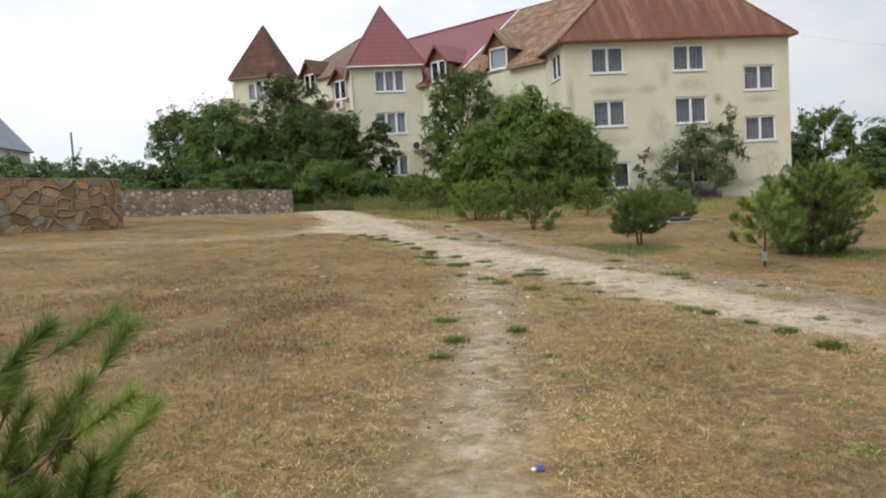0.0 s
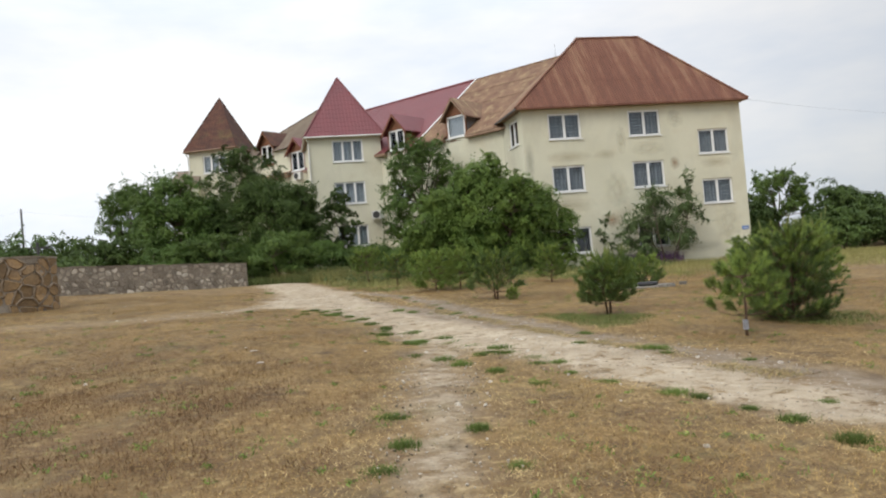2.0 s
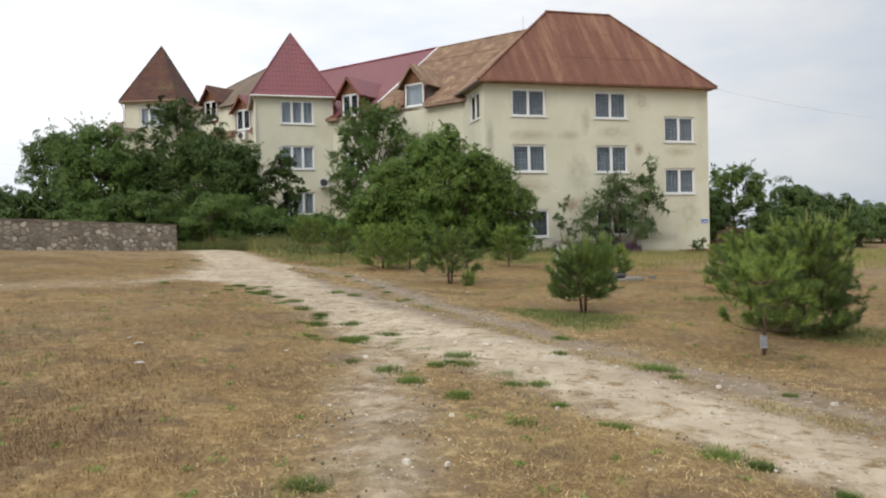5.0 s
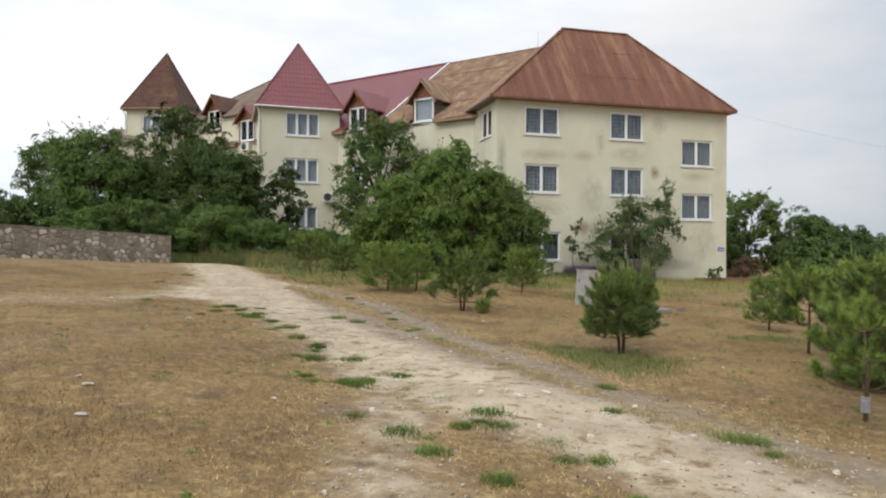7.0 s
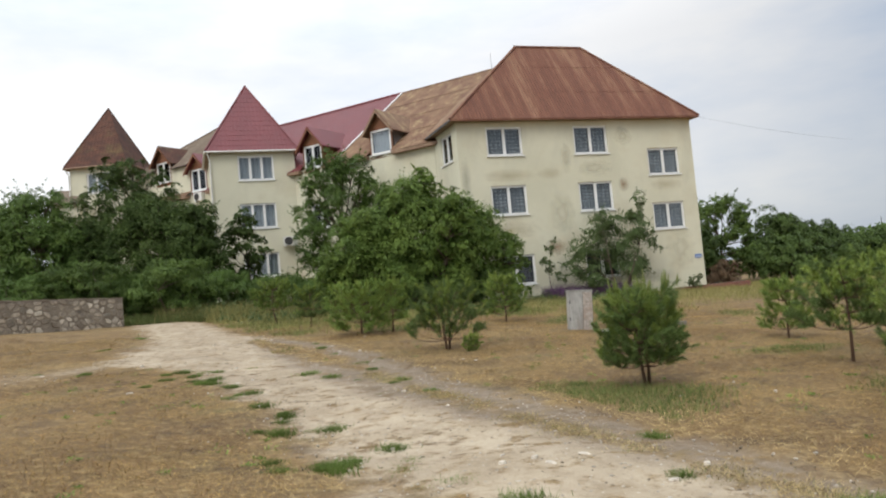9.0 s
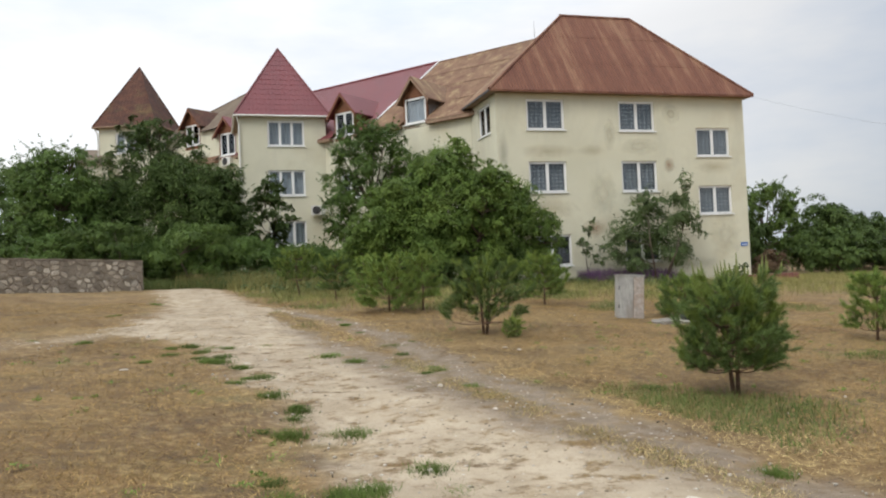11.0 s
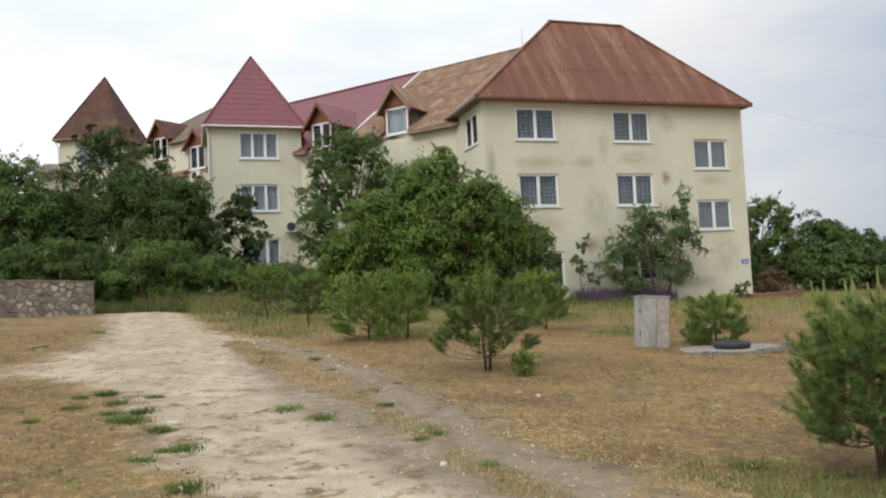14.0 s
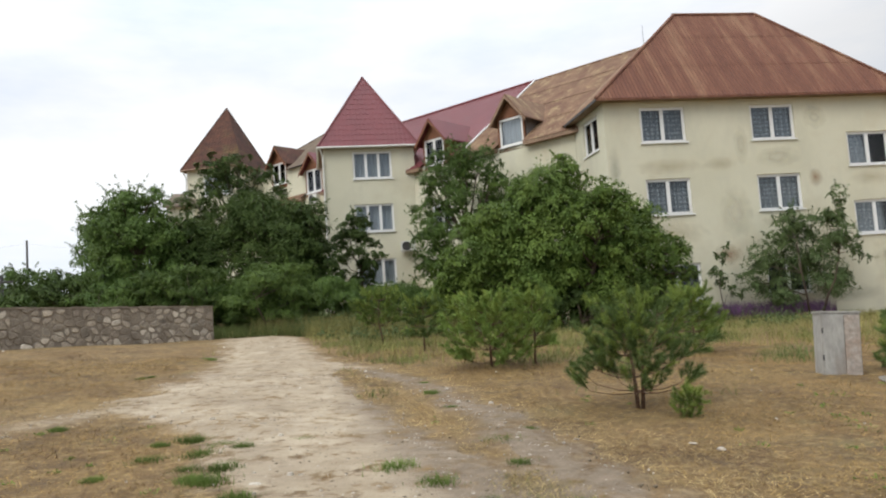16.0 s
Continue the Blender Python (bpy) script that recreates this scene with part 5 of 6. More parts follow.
tree("broadleaf_tree", (33.4, 47.5), crown_of(10, 26, 1.9, 2.4, 2.0, 1.9, 0.85), 14000, 0.2, LEAF_DARK, "dark shrubby tree beyond the house corner", 10, 2, 0.10)
for k, (x, y, rx, hh) in enumerate(((43.5, 50.5, 2.6, 4.9), (48.5, 54.5, 3.2, 4.4), (54, 58, 3.6, 4.2), (61, 62, 4.2, 3.6), (40.5, 47, 2.6, 2.8), (69, 64, 4.6, 3.0), (47, 50, 3.0, 2.8), (56, 54, 3.8, 2.8))):
    tree("hedge_tree", (x, y), crown_of(80 + k, 26, hh * 0.5, rx, 2.4, hh * 0.52, 1.0), 14000, 0.22, LEAF_DARK, "dense dark hedgerow tree in the distance", 80 + k, 2, 0.12, group="hedgerow trees", shoots=0.1)
for k, (x, y, rx, hh) in enumerate(((-9.8, 42, 2.2, 1.5), (-14.5, 45, 3.2, 2.9), (-19, 47, 3.4, 3.5), (-24.5, 52, 3.0, 2.6), (-12, 58, 3.8, 3.2), (-18, 66, 4.4, 3.6), (-32, 62, 4.4, 3.2))):
    tree("hedge_tree", (x, y), crown_of(100 + k, 24, hh * 0.5, rx, 2.2, hh * 0.5, 0.95), 13000, 0.21, LEAF if k % 2 else LEAF_DARK, "rounded green bush behind the stone wall", 100 + k, 2, 0.10, category="bush", group="bushes behind the wall")


def far_woods():
    """A belt of scrub and trees closing the horizon."""
    rng = np.random.default_rng(300)
    P, N = [], []
    for k in range(190):
        a = radians(rng.uniform(-75, 75))
        d = rng.uniform(95, 150)
        x, y = 3 + d * math.sin(a), 10 + d * math.cos(a)
        hh = rng.uniform(3.0, 5.5)
        for j in range(6):
            c = np.array((x + rng.uniform(-4, 4), y + rng.uniform(-3, 3), height(x, y) + hh * rng.uniform(0.1, 0.75)))
            d3 = unit(rng.normal(0, 1, (60, 3)))
            P.append(c + d3 * np.array((2.0, 2.0, 1.2)) * rng.uniform(0.6, 1.0, (60, 1)))
            N.append(d3)
    V, C = leaf_arrays(rng, np.concatenate(P), np.concatenate(N), 1.0, 0.7)
    me = array_mesh("far_woods", V, C)
    me.materials.append(LEAF_DARK)
    tagged(new("far_woods", me), "belt of dark scrub along the horizon", "woods", kind="stuff")


far_woods()


def needle_tuft(rng, base, way, length, needles, long, width):
    """A shoot of needles round a short axis."""
    t = rng.uniform(0.0, 1.0, (needles, 1)) ** 0.8
    o = base + way * length * t
    d = unit(rng.normal(0, 1, (needles, 3)))
    d = unit(d - way * (d @ way)[:, None] * 0.6 + way * rng.uniform(0.5, 1.4, (needles, 1)))
    L = long * rng.uniform(0.7, 1.15, (needles, 1))
    s = unit(np.cross(d, rng.normal(0, 1, (needles, 3)))) * width
    return np.stack([o - s, o + s, o + d * L], 1).reshape(-1, 3)


def pine(at, tall, wide, low, label, seed, shoots=230, needles=60, long=0.08, width=0.002, mat=NEEDLE, candles=0, stems=1, wrap=False, bare=0.35, levels=5, per=5, spread=0.05, flat=0.15, lean=None, up=(0.2, 1.0), plume=1.9):
    """A young pine: forking stems, whorls of branches bare near the trunk and upturned at their ends, and bottle-brush shoots of needles."""
    rng = np.random.default_rng(seed)
    x, y = at
    z = height(x, y) - 0.03
    ob = thing("young_pine", (x, y, z), label, "pine tree", "young pines on the meadow")
    foot = np.array((x, y, z))
    gb = Geo()
    old, fresh, tips = [], [], []
    brush = plume * long

    def shoot(p, way, high, k=1.0):
        gb.tube([tuple(p), tuple(p + way * brush * 0.7 * k)], [r * 0.11, r * 0.05], 3)
        young = rng.uniform() < (0.75 if high > 0.6 else 0.3 if high > 0.25 else 0.08)
        (fresh if young else old).append(needle_tuft(rng, p, way, brush * k * rng.uniform(0.75, 1.2), needles, long, width))
        tips.append((p + way * brush * k, way))

    for k in range(stems):
        w = rng.uniform(0, 6.28) if lean is None else lean + math.pi * k
        tilt = np.array((math.cos(w), math.sin(w), 0)) * spread * tall
        f0 = foot + tilt * (0.6 if stems > 1 else 0)
        top = f0 + tilt * (1.6 if stems > 1 else 0.6) + np.array((0, 0, tall * (0.88 if k == 0 else 0.74)))
        r = 0.013 + 0.009 * tall
        bend = f0 * 0.55 + top * 0.45 + rng.normal(0, 0.02, 3) * tall
        part("trunk", Geo().tube([f0, bend, top], [r, r * 0.72, r * 0.25], 8), PINE_BARK, ob, smooth=True)
        each = max(4, int(round(shoots / (stems * levels * per))))
        for i in range(levels):
            u = (i + 0.15 + rng.uniform(-0.1, 0.1)) / levels
            h = max(0.03, low + (0.93 - low) * u)
            hh = h / 0.93
            c = f0 + (bend - f0) * hh / 0.45 if hh < 0.45 else bend + (top - bend) * (hh - 0.45) / 0.55
            reach = wide * 0.5 * math.sin(math.pi * min(0.94, 0.36 + 0.55 * u)) ** 0.8
            for j in range(per):
                a = 6.28 * (j + rng.uniform(-0.28, 0.28)) / per + i * 0.9 + k
                d = np.array((math.cos(a), math.sin(a), 0.0))
                perp = np.array((-d[1], d[0], 0.0))
                R = reach * rng.uniform(0.72, 1.08)
                steep = flat + 0.5 * u + rng.uniform(-0.06, 0.12)
                line = [c, c + d * R * 0.4 + Z_UP * R * (0.25 * steep - 0.04), c + d * R * 0.78 + Z_UP * R * 0.55 * steep, c + d * R + Z_UP * R * (steep + 0.12)]
                gb.tube([tuple(q) for q in line], [r * 0.34, r * 0.25, r * 0.16, r * 0.07], 5)
                sparse = max(2, each // 2) if bare > 0.6 and u < 0.2 else each
                for m in range(sparse):
                    inner = bare * (1.0 - 0.85 * min(1.0, max(0.0, 2.2 * u - 0.25)))
                    t = inner + (1 - inner) * (m + rng.uniform(0.2, 1.0)) / sparse
                    f = min(2.999, t * 3)
                    p = line[int(f)] + (line[int(f) + 1] - line[int(f)]) * (f - int(f))
                    out = rng.uniform(-1, 1) * (0.34 * R * (1.15 - 0.75 * t) + 0.02)
                    q = p + perp * out + d * abs(out) * 0.5 + Z_UP * rng.uniform(0.0, 0.5) * abs(out)
                    if abs(out) > 0.03:
                        gb.tube([tuple(p), tuple(q)], [r * 0.12, r * 0.09], 4)
                    way = unit(d * rng.uniform(0.2, 0.75) + perp * np.sign(out) * rng.uniform(0.0, 0.5) + rng.normal(0, 0.25, 3) + Z_UP * rng.uniform(*up))
                    shoot(q, way, u * 0.7 + 0.3 * (way[2] > 0.75))
        for m in range(6):
            a = m * 1.05 + rng.uniform(-0.3, 0.3)
            way = unit(np.array((math.cos(a) * 0.55, math.sin(a) * 0.55, 1.0)))
            shoot(top - Z_UP * rng.uniform(0.0, 0.10) * tall, way, 1.0)
        shoot(top, Z_UP, 1.0, 1.2)
    tagged(part("branch", gb, PINE_BARK, ob, smooth=True), kind="stuff")
    for name, tufts, m, text in (("needles", old, mat, ""), ("new_needles", fresh, NEEDLE_FRESH, "yellow-green new needles")):
        if tufts:
            V = np.concatenate(tufts)
            me = array_mesh(name, V - foot, np.arange(len(V)).reshape(-1, 3))
            me.materials.append(m)
            n = new(name, me)
            n.parent = ob
            tagged(n, text)
    if candles:
        tips.sort(key=lambda q: -q[0][2])
        for p, way in tips[:candles]:
            up = Vector((way[0] * 0.2, way[1] * 0.2, 1)).normalized()
            b = Vector(p) - Z * 0.04
            part("candle", Geo().tube([b, b + up * 0.09, b + up * rng.uniform(0.13, 0.20)], [0.007, 0.010, 0.003], 5), CANDLE, ob, "pale upright new shoot")
    if wrap:
        part("trunk_wrap", Geo().tube([tuple(foot + (0, 0, 0.12)), tuple(foot + (0, 0, 0.26))], [0.040, 0.039], 10), TRUNK_WASH, ob, "whitewashed band round the trunk")
    return ob


Z_UP = np.array((0.0, 0.0, 1.0))
pine((0.50, 2.42), 1.08, 1.20, 0.10, "young green pine with long needles beside the path", 21, 260, 430, 0.080, 0.0014, bare=0.35, levels=5, per=7, flat=0.10, up=(0.7, 1.5), plume=2.4)
pine((7.80, 14.75), 1.30, 0.98, 0.24, "rounded young pine with pale upright candles", 22, 640, 125, 0.072, 0.0022, NEEDLE_DARK, candles=20, stems=2, bare=0.38, levels=5, lean=0.4)
pine((7.17, 20.60), 1.42, 1.40, 0.16, "open young pine with upturned branch ends", 23, 380, 105, 0.085, 0.0032, NEEDLE_DARK, stems=2, bare=0.68, levels=4, per=4, lean=0.2, spread=0.035)
pine((6.45, 25.5), 1.35, 1.60, 0.05, "bushy young pine with branches to the ground", 24, 420, 95, 0.088, 0.0042, bare=0.35, levels=5, flat=0.2)
pine((7.35, 25.8), 1.50, 0.85, 0.22, "slim young pine among dry grass", 241, 200, 80, 0.085, 0.0044)
pine((5.75, 30.0), 1.40, 1.0, 0.30, "small pine with a bare lower trunk", 25, 220, 75, 0.09, 0.0052, NEEDLE_DARK, levels=4)
pine((4.95, 33.0), 1.60, 1.5, 0.30, "small round pine in tall grass", 26, 260, 75, 0.09, 0.0052, levels=4)
pine((10.95, 26.6), 1.45, 1.15, 0.15, "light green young pine before the house", 27, 330, 80, 0.085, 0.0042)
pine((12.45, 22.4), 0.90, 1.10, 0.02, "low dark pine bush beside the cabinet", 28, 330, 85, 0.085, 0.0038, NEEDLE_DARK, levels=4)
pine((9.85, 12.2), 1.66, 1.42, 0.04, "dense dark young pine with pale candles", 29, 900, 110, 0.085, 0.0027, NEEDLE_DARK, candles=18, stems=2, bare=0.25, levels=6, per=7)
pine((8.05, 10.75), 1.18, 0.98, 0.24, "thin young pine with a whitewashed trunk", 30, 200, 110, 0.078, 0.0025, wrap=True, bare=0.72, levels=3, per=5)
pine((12.85, 17.8), 1.15, 0.85, 0.15, "small leaning pine on the meadow", 31, 190, 80, 0.085, 0.0038)
pine((11.1, 14.8), 1.45, 1.25, 0.30, "open young pine with a dark trunk", 32, 300, 90, 0.085, 0.0034, NEEDLE_DARK, bare=0.42, levels=4)
pine((13.4, 16.0), 1.60, 1.40, 0.18, "broad young pine on the dry meadow", 33, 360, 80, 0.085, 0.0038)
pine((7.42, 19.90), 0.30, 0.28, 0.02, "tiny pine seedling beside a larger pine", 34, 36, 80, 0.06, 0.0026, bare=0.2, levels=3, per=4)


# ---------------------------------------------------------------- grasses
def blades(name, rng, x, y, tall, lay, width, mat, label):
    n = len(x)
    lift = -0.005 if lay < 1.2 else rng.uniform(-0.004, 0.016, n)
    base = np.stack([x, y, lie(x, y) + lift], -1)
    a = rng.uniform(0, 2 * np.pi, n)
    out = np.stack([np.cos(a), np.sin(a), np.zeros(n)], -1)
    h = tall * rng.uniform(0.45, 1.25, n)
    lean = lay * rng.uniform(0.3, 1.2, n)
    rise = np.sqrt(np.clip(1 - (lean * 0.7) ** 2, 0.08, 1)) if lay < 1.2 else rng.uniform(0.04, 0.45, n) if lay > 1.75 else rng.uniform(0.1, 0.8, n)
    tip = base + out * (h * lean)[:, None] + np.array([0, 0, 1]) * (h * rise)[:, None]
    s = np.stack([-np.sin(a), np.cos(a), np.zeros(n)], -1) * (width * rng.uniform(0.6, 1.3, n))[:, None]
    V = np.stack([base - s, base + s, tip], 1).reshape(-1, 3)
    me = array_mesh(name, V, np.arange(3 * n).reshape(n, 3))
    me.materials.append(mat)
    return tagged(new(name, me), label, "grass", kind="stuff")


rng = np.random.default_rng(77)
n = 980000
r = rng.uniform(0, 1, n) ** 1.5
y = 1.5 + 26 * r - 2.6 * rng.uniform(0, 1, n) ** 4
x = 3.5 + rng.uniform(-1, 1, n) * (4.5 + 0.62 * y)
patch = np.sin(1.9 * x + 0.6 * y) * np.sin(1.3 * y - 0.8 * x) + 0.6 * np.sin(4.2 * x - 2.9 * y)
ok = (worn(x, y) < rng.uniform(-0.5, 0.05, n)) & (patch > rng.uniform(-1.6, 0.6, n)) & (np.hypot(x - 1.7, y - 1.0) > 0.9)
keep_off = 0.75 * np.exp(-((x - 0.6) / 1.9) ** 2 - ((y - 8.6) / 2.3) ** 2) + 0.6 * np.exp(-((x - 4.6) / 1.3) ** 2 - ((y - 3.6) / 0.9) ** 2)
keep_off = keep_off + np.clip((0.9 - x) / 2.0, 0, 0.4)
ok &= rng.uniform(0, 1, n) > keep_off
blades("dry_grass", rng, x[ok], y[ok], 0.042, 1.5, 0.0021, STRAW, "short dry straw-coloured mown grass")
n = 120000
x, y = rng.uniform(-9, 58, n), rng.uniform(25, 45, n)
ok = (worn(x, y) < -0.2) & (y > 29 + 1.8 * np.sin(0.7 * x) - 0.06 * np.abs(x) + rng.uniform(-2.5, 2.5, n)) & ((x > 0.6) | (y > 38.8)) & ((y < 39.8) | (x > 31))
blades("tall_grass", rng, x[ok], y[ok], 0.28, 0.7, 0.007, TALL_GRASS, "tall yellowing grass before the house")
n = 26000
x, y = rng.uniform(-3, 8, n), rng.uniform(38, 44, n)
ok = (worn(x, y) < -0.25) | (y > 38.9)
blades("green_verge_grass", rng, x[ok], y[ok], 0.42, 0.6, 0.008, GREEN_GRASS, "tall green grass at the foot of the bushes")
n = 14000
x, y = rng.uniform(0.5, 9, n), rng.uniform(36, 43, n)
ok = worn(x, y) < -0.3
blades("seeding_grass", rng, x[ok], y[ok], 0.7, 0.4, 0.006, TALL_GRASS, "tall pale seeding grass by the thicket")
n = 60000
x, y = rng.uniform(3.0, 17, n), rng.uniform(21, 36, n)
green = np.sin(0.9 * x + 0.5 * y) * np.sin(0.7 * y - 0.6 * x + 1.0) + 0.5 * np.sin(2.1 * x - 1.7 * y) + np.interp(y, (21, 30, 36), (-0.6, 0.3, 0.6))
ok = (worn(x, y) < -0.2) & (green > rng.uniform(0.1, 1.2, n))
blades("low_green_grass", rng, x[ok], y[ok], 0.16, 0.9, 0.006, GREEN_GRASS, "low green grass among the far pines")
P, N = [], []
for k in range(420):
    wx, wy = (rng.uniform(1.5, 20), rng.uniform(33.5, 39.6)) if k % 3 else (rng.uniform(2, 10), rng.uniform(38, 44))
    if float(worn(wx, wy)) > -0.35:
        continue
    hh = rng.uniform(0.15, 0.5) * (1.0 if k % 3 else 2.0)
    q = rng.normal(0, 1, (46, 3)) * np.array((0.16, 0.16, 0.30 * hh)) + np.array((wx, wy, height(wx, wy) + 0.5 * hh))
    P.append(q)
    N.append(rng.normal(0, 0.4, (46, 3)) + np.array((0, 0, 1)))
V, C = leaf_arrays(rng, np.concatenate(P), np.concatenate(N), 0.10, 0.4)
me = array_mesh("weeds", V, C)
me.materials.append(LEAF_GREY)
tagged(new("weeds", me), "leafy green weeds among tall grass", "weeds", kind="stuff")
n = 120000
x, y = rng.uniform(6.0, 13.0, n), rng.uniform(7.5, 16.6, n)
ok = (worn(x, y) < -0.25) & (np.sin(1.1 * x + 0.4 * y + 1.0) * np.sin(0.8 * y - 0.5 * x) + 0.5 * np.exp(-((x - 8.2) / 1.3) ** 2 - ((y - 14.2) / 1.0) ** 2) > rng.uniform(0.35, 1.0, n))
blades("green_grass_patch", rng, x[ok], y[ok], 0.085, 0.8, 0.004, GREEN_GRASS, "patchy green grass round the young pines")


# dead brown stems in patches, and brighter straw along the track's edges
n = 420000
y = 1.4 + 20 * rng.uniform(0, 1, n) ** 1.5 - 2.6 * rng.uniform(0, 1, n) ** 4
x = 3.5 + rng.uniform(-1, 1, n) * (4.5 + 0.62 * y)
patch = np.sin(1.1 * x - 0.7 * y + 2.0) * np.sin(0.9 * y + 0.6 * x) + 0.7 * np.sin(3.3 * x + 2.1 * y) * np.sin(2.7 * y - 1.9 * x)
patch = patch + 1.3 * np.exp(-((x - 0.6) / 1.9) ** 2 - ((y - 8.6) / 2.3) ** 2) + 1.2 * np.exp(-((x - 4.6) / 1.3) ** 2 - ((y - 3.6) / 0.9) ** 2)
ok = (worn(x, y) < rng.uniform(-0.5, -0.1, n)) & (patch > rng.uniform(-0.5, 1.0, n)) & (np.hypot(x - 1.7, y - 1.0) > 0.9)
blades("dead_grass", rng, x[ok], y[ok], 0.050, 1.4, 0.0021, DEAD_GRASS, "dead brown grass stems in patches")
n = 85000
x, y = rng.normal(0.0, 1.9, n), rng.normal(8.6, 2.2, n)
ok = (worn(x, y) < -0.25) & (np.sin(2.1 * x + 1.3 * y) * np.sin(1.7 * y - 1.1 * x) + 0.5 * np.sin(5 * x - 4 * y) > rng.uniform(-0.9, 0.7, n))
blades("brown_stems", rng, x[ok], y[ok], 0.055, 0.9, 0.0022, DEAD_GRASS, "dense brown dead stems in the near meadow")
n = 400000
x, y = rng.uniform(-11, 18, n), rng.uniform(10, 31, n)
patch = np.sin(0.8 * x + 0.5 * y) * np.sin(1.1 * y - 0.7 * x + 1.0) + 0.6 * np.sin(2.3 * x - 3.1 * y)
ok = (worn(x, y) < rng.uniform(-0.5, 0.0, n)) & (patch > rng.uniform(-1.7, 0.7, n))
blades("meadow_straw", rng, x[ok], y[ok], 0.060, 1.9, 0.0027 * np.clip(y[ok] / 12, 1, 2.4), STRAW, "mown hay lying on the far meadow")
n = 210000
x, y = rng.uniform(-12, 22, n), rng.uniform(10, 33, n)
patch = np.sin(0.9 * x - 0.6 * y + 2.0) * np.sin(0.8 * y + 0.9 * x) + 0.6 * np.sin(2.9 * x + 2.1 * y)
ok = (worn(x, y) < rng.uniform(-0.5, -0.1, n)) & (patch > rng.uniform(-0.3, 1.0, n))
blades("meadow_dead_grass", rng, x[ok], y[ok], 0.080, 1.8, 0.0026 * np.clip(y[ok] / 12, 1, 2.4), DEAD_GRASS, "dead brown grass on the far meadow")
n = 420000
y = 1.8 + 26 * rng.uniform(0, 1, n) ** 1.3
x = 3.5 + rng.uniform(-1, 1, n) * (3.5 + 0.3 * y)
w = worn(x, y)
ok = (w < rng.uniform(-0.15, 0.06, n)) & (w > -rng.uniform(0.05, 1.0, n) ** 2 * 1.1) & ((y < 13) | (x > 3.9) | (rng.uniform(0, 1, n) < 0.25)) & (np.hypot(x - 1.7, y - 1.0) > 0.9)
blades("pale_straw", rng, x[ok], y[ok], 0.038, 1.5, 0.0024, BRIGHT_STRAW, "pale yellow straw along the track edges")
n = 360000
y = 10 + 18 * rng.uniform(0, 1, n)
x = 4.5 + rng.uniform(-1, 1, n) * (2.0 + 0.25 * y)
w = worn(x, y)
ok = (w < rng.uniform(-0.15, 0.06, n)) & (w > -rng.uniform(0.05, 1.0, n) ** 2 * 1.3) & (x > along(NEAR_EDGE, y) + 1.0) & (y > 12.5)
blades("track_verge_straw", rng, x[ok], y[ok], 0.045, 1.8, 0.0024, BRIGHT_STRAW, "pale yellow straw on the track verge")
n = 90000
y = 2.5 + 26 * rng.uniform(0, 1, n) ** 1.2
x = 3.6 + rng.uniform(-1, 1, n) * (2.6 + 0.12 * y)
drift = np.sin(2.3 * x + 1.1 * y) * np.sin(1.9 * y - 1.3 * x) + 0.7 * np.sin(5.3 * x - 3.7 * y)
ok = (worn(x, y) > rng.uniform(-0.1, 0.3, n)) & (drift > rng.uniform(0.0, 1.6, n))
blades("track_litter", rng, x[ok], y[ok], 0.035, 1.9, 0.0030, DEAD_GRASS, "brown chaff and crumbs scattered on the track")
for name, n, mat, tall, label in (("strip_straw", 30000, BRIGHT_STRAW, 0.05, "sparse straw on the crown of the track"), ("strip_grass", 4500, GREEN_GRASS, 0.045, "sparse green grass on the crown of the track")):
    y = 8 + 10 * rng.uniform(0, 1, n)
    x = along(STRIP, y) + rng.normal(0, 0.13, n)
    ok = np.sin(3.1 * y + 2 * x) + 0.7 * np.sin(7.3 * y - 3 * x) > rng.uniform(-0.9, 0.9, n)
    blades(name, rng, x[ok], y[ok], tall, 1.3, 0.003, mat, label)


def sprigs(rng, count):
    """Small leafy weeds scattered over the mown meadow."""
    P, N = [], []
    while len(P) < count:
        wy = 2.0 + 20 * rng.uniform() ** 1.6
        wx = 3.2 + rng.uniform(-1, 1) * (3.5 + 0.6 * wy)
        if float(worn(wx, wy)) > -0.12 or math.hypot(wx - 1.7, wy - 0.8) < 1.0:
            continue
        q = 0.022 + 0.05 * rng.uniform() ** 2
        P.append(rng.normal(0, 1, (26, 3)) * np.array((q, q, 0.35 * q)) + np.array((wx, wy, height(wx, wy) + 0.5 * q)))
        N.append(rng.normal(0, 0.6, (26, 3)) + np.array((0, 0, 0.8)))
    return np.concatenate(P), np.concatenate(N)


P, N = sprigs(rng, 900)
V, C = leaf_arrays(rng, P, N, 0.032, 0.32)
me = array_mesh("meadow_weeds", V, C)
me.materials.append(TUFT_GREEN)
tagged(new("meadow_weeds", me), "small green weeds scattered in dry grass", "weeds", kind="stuff")


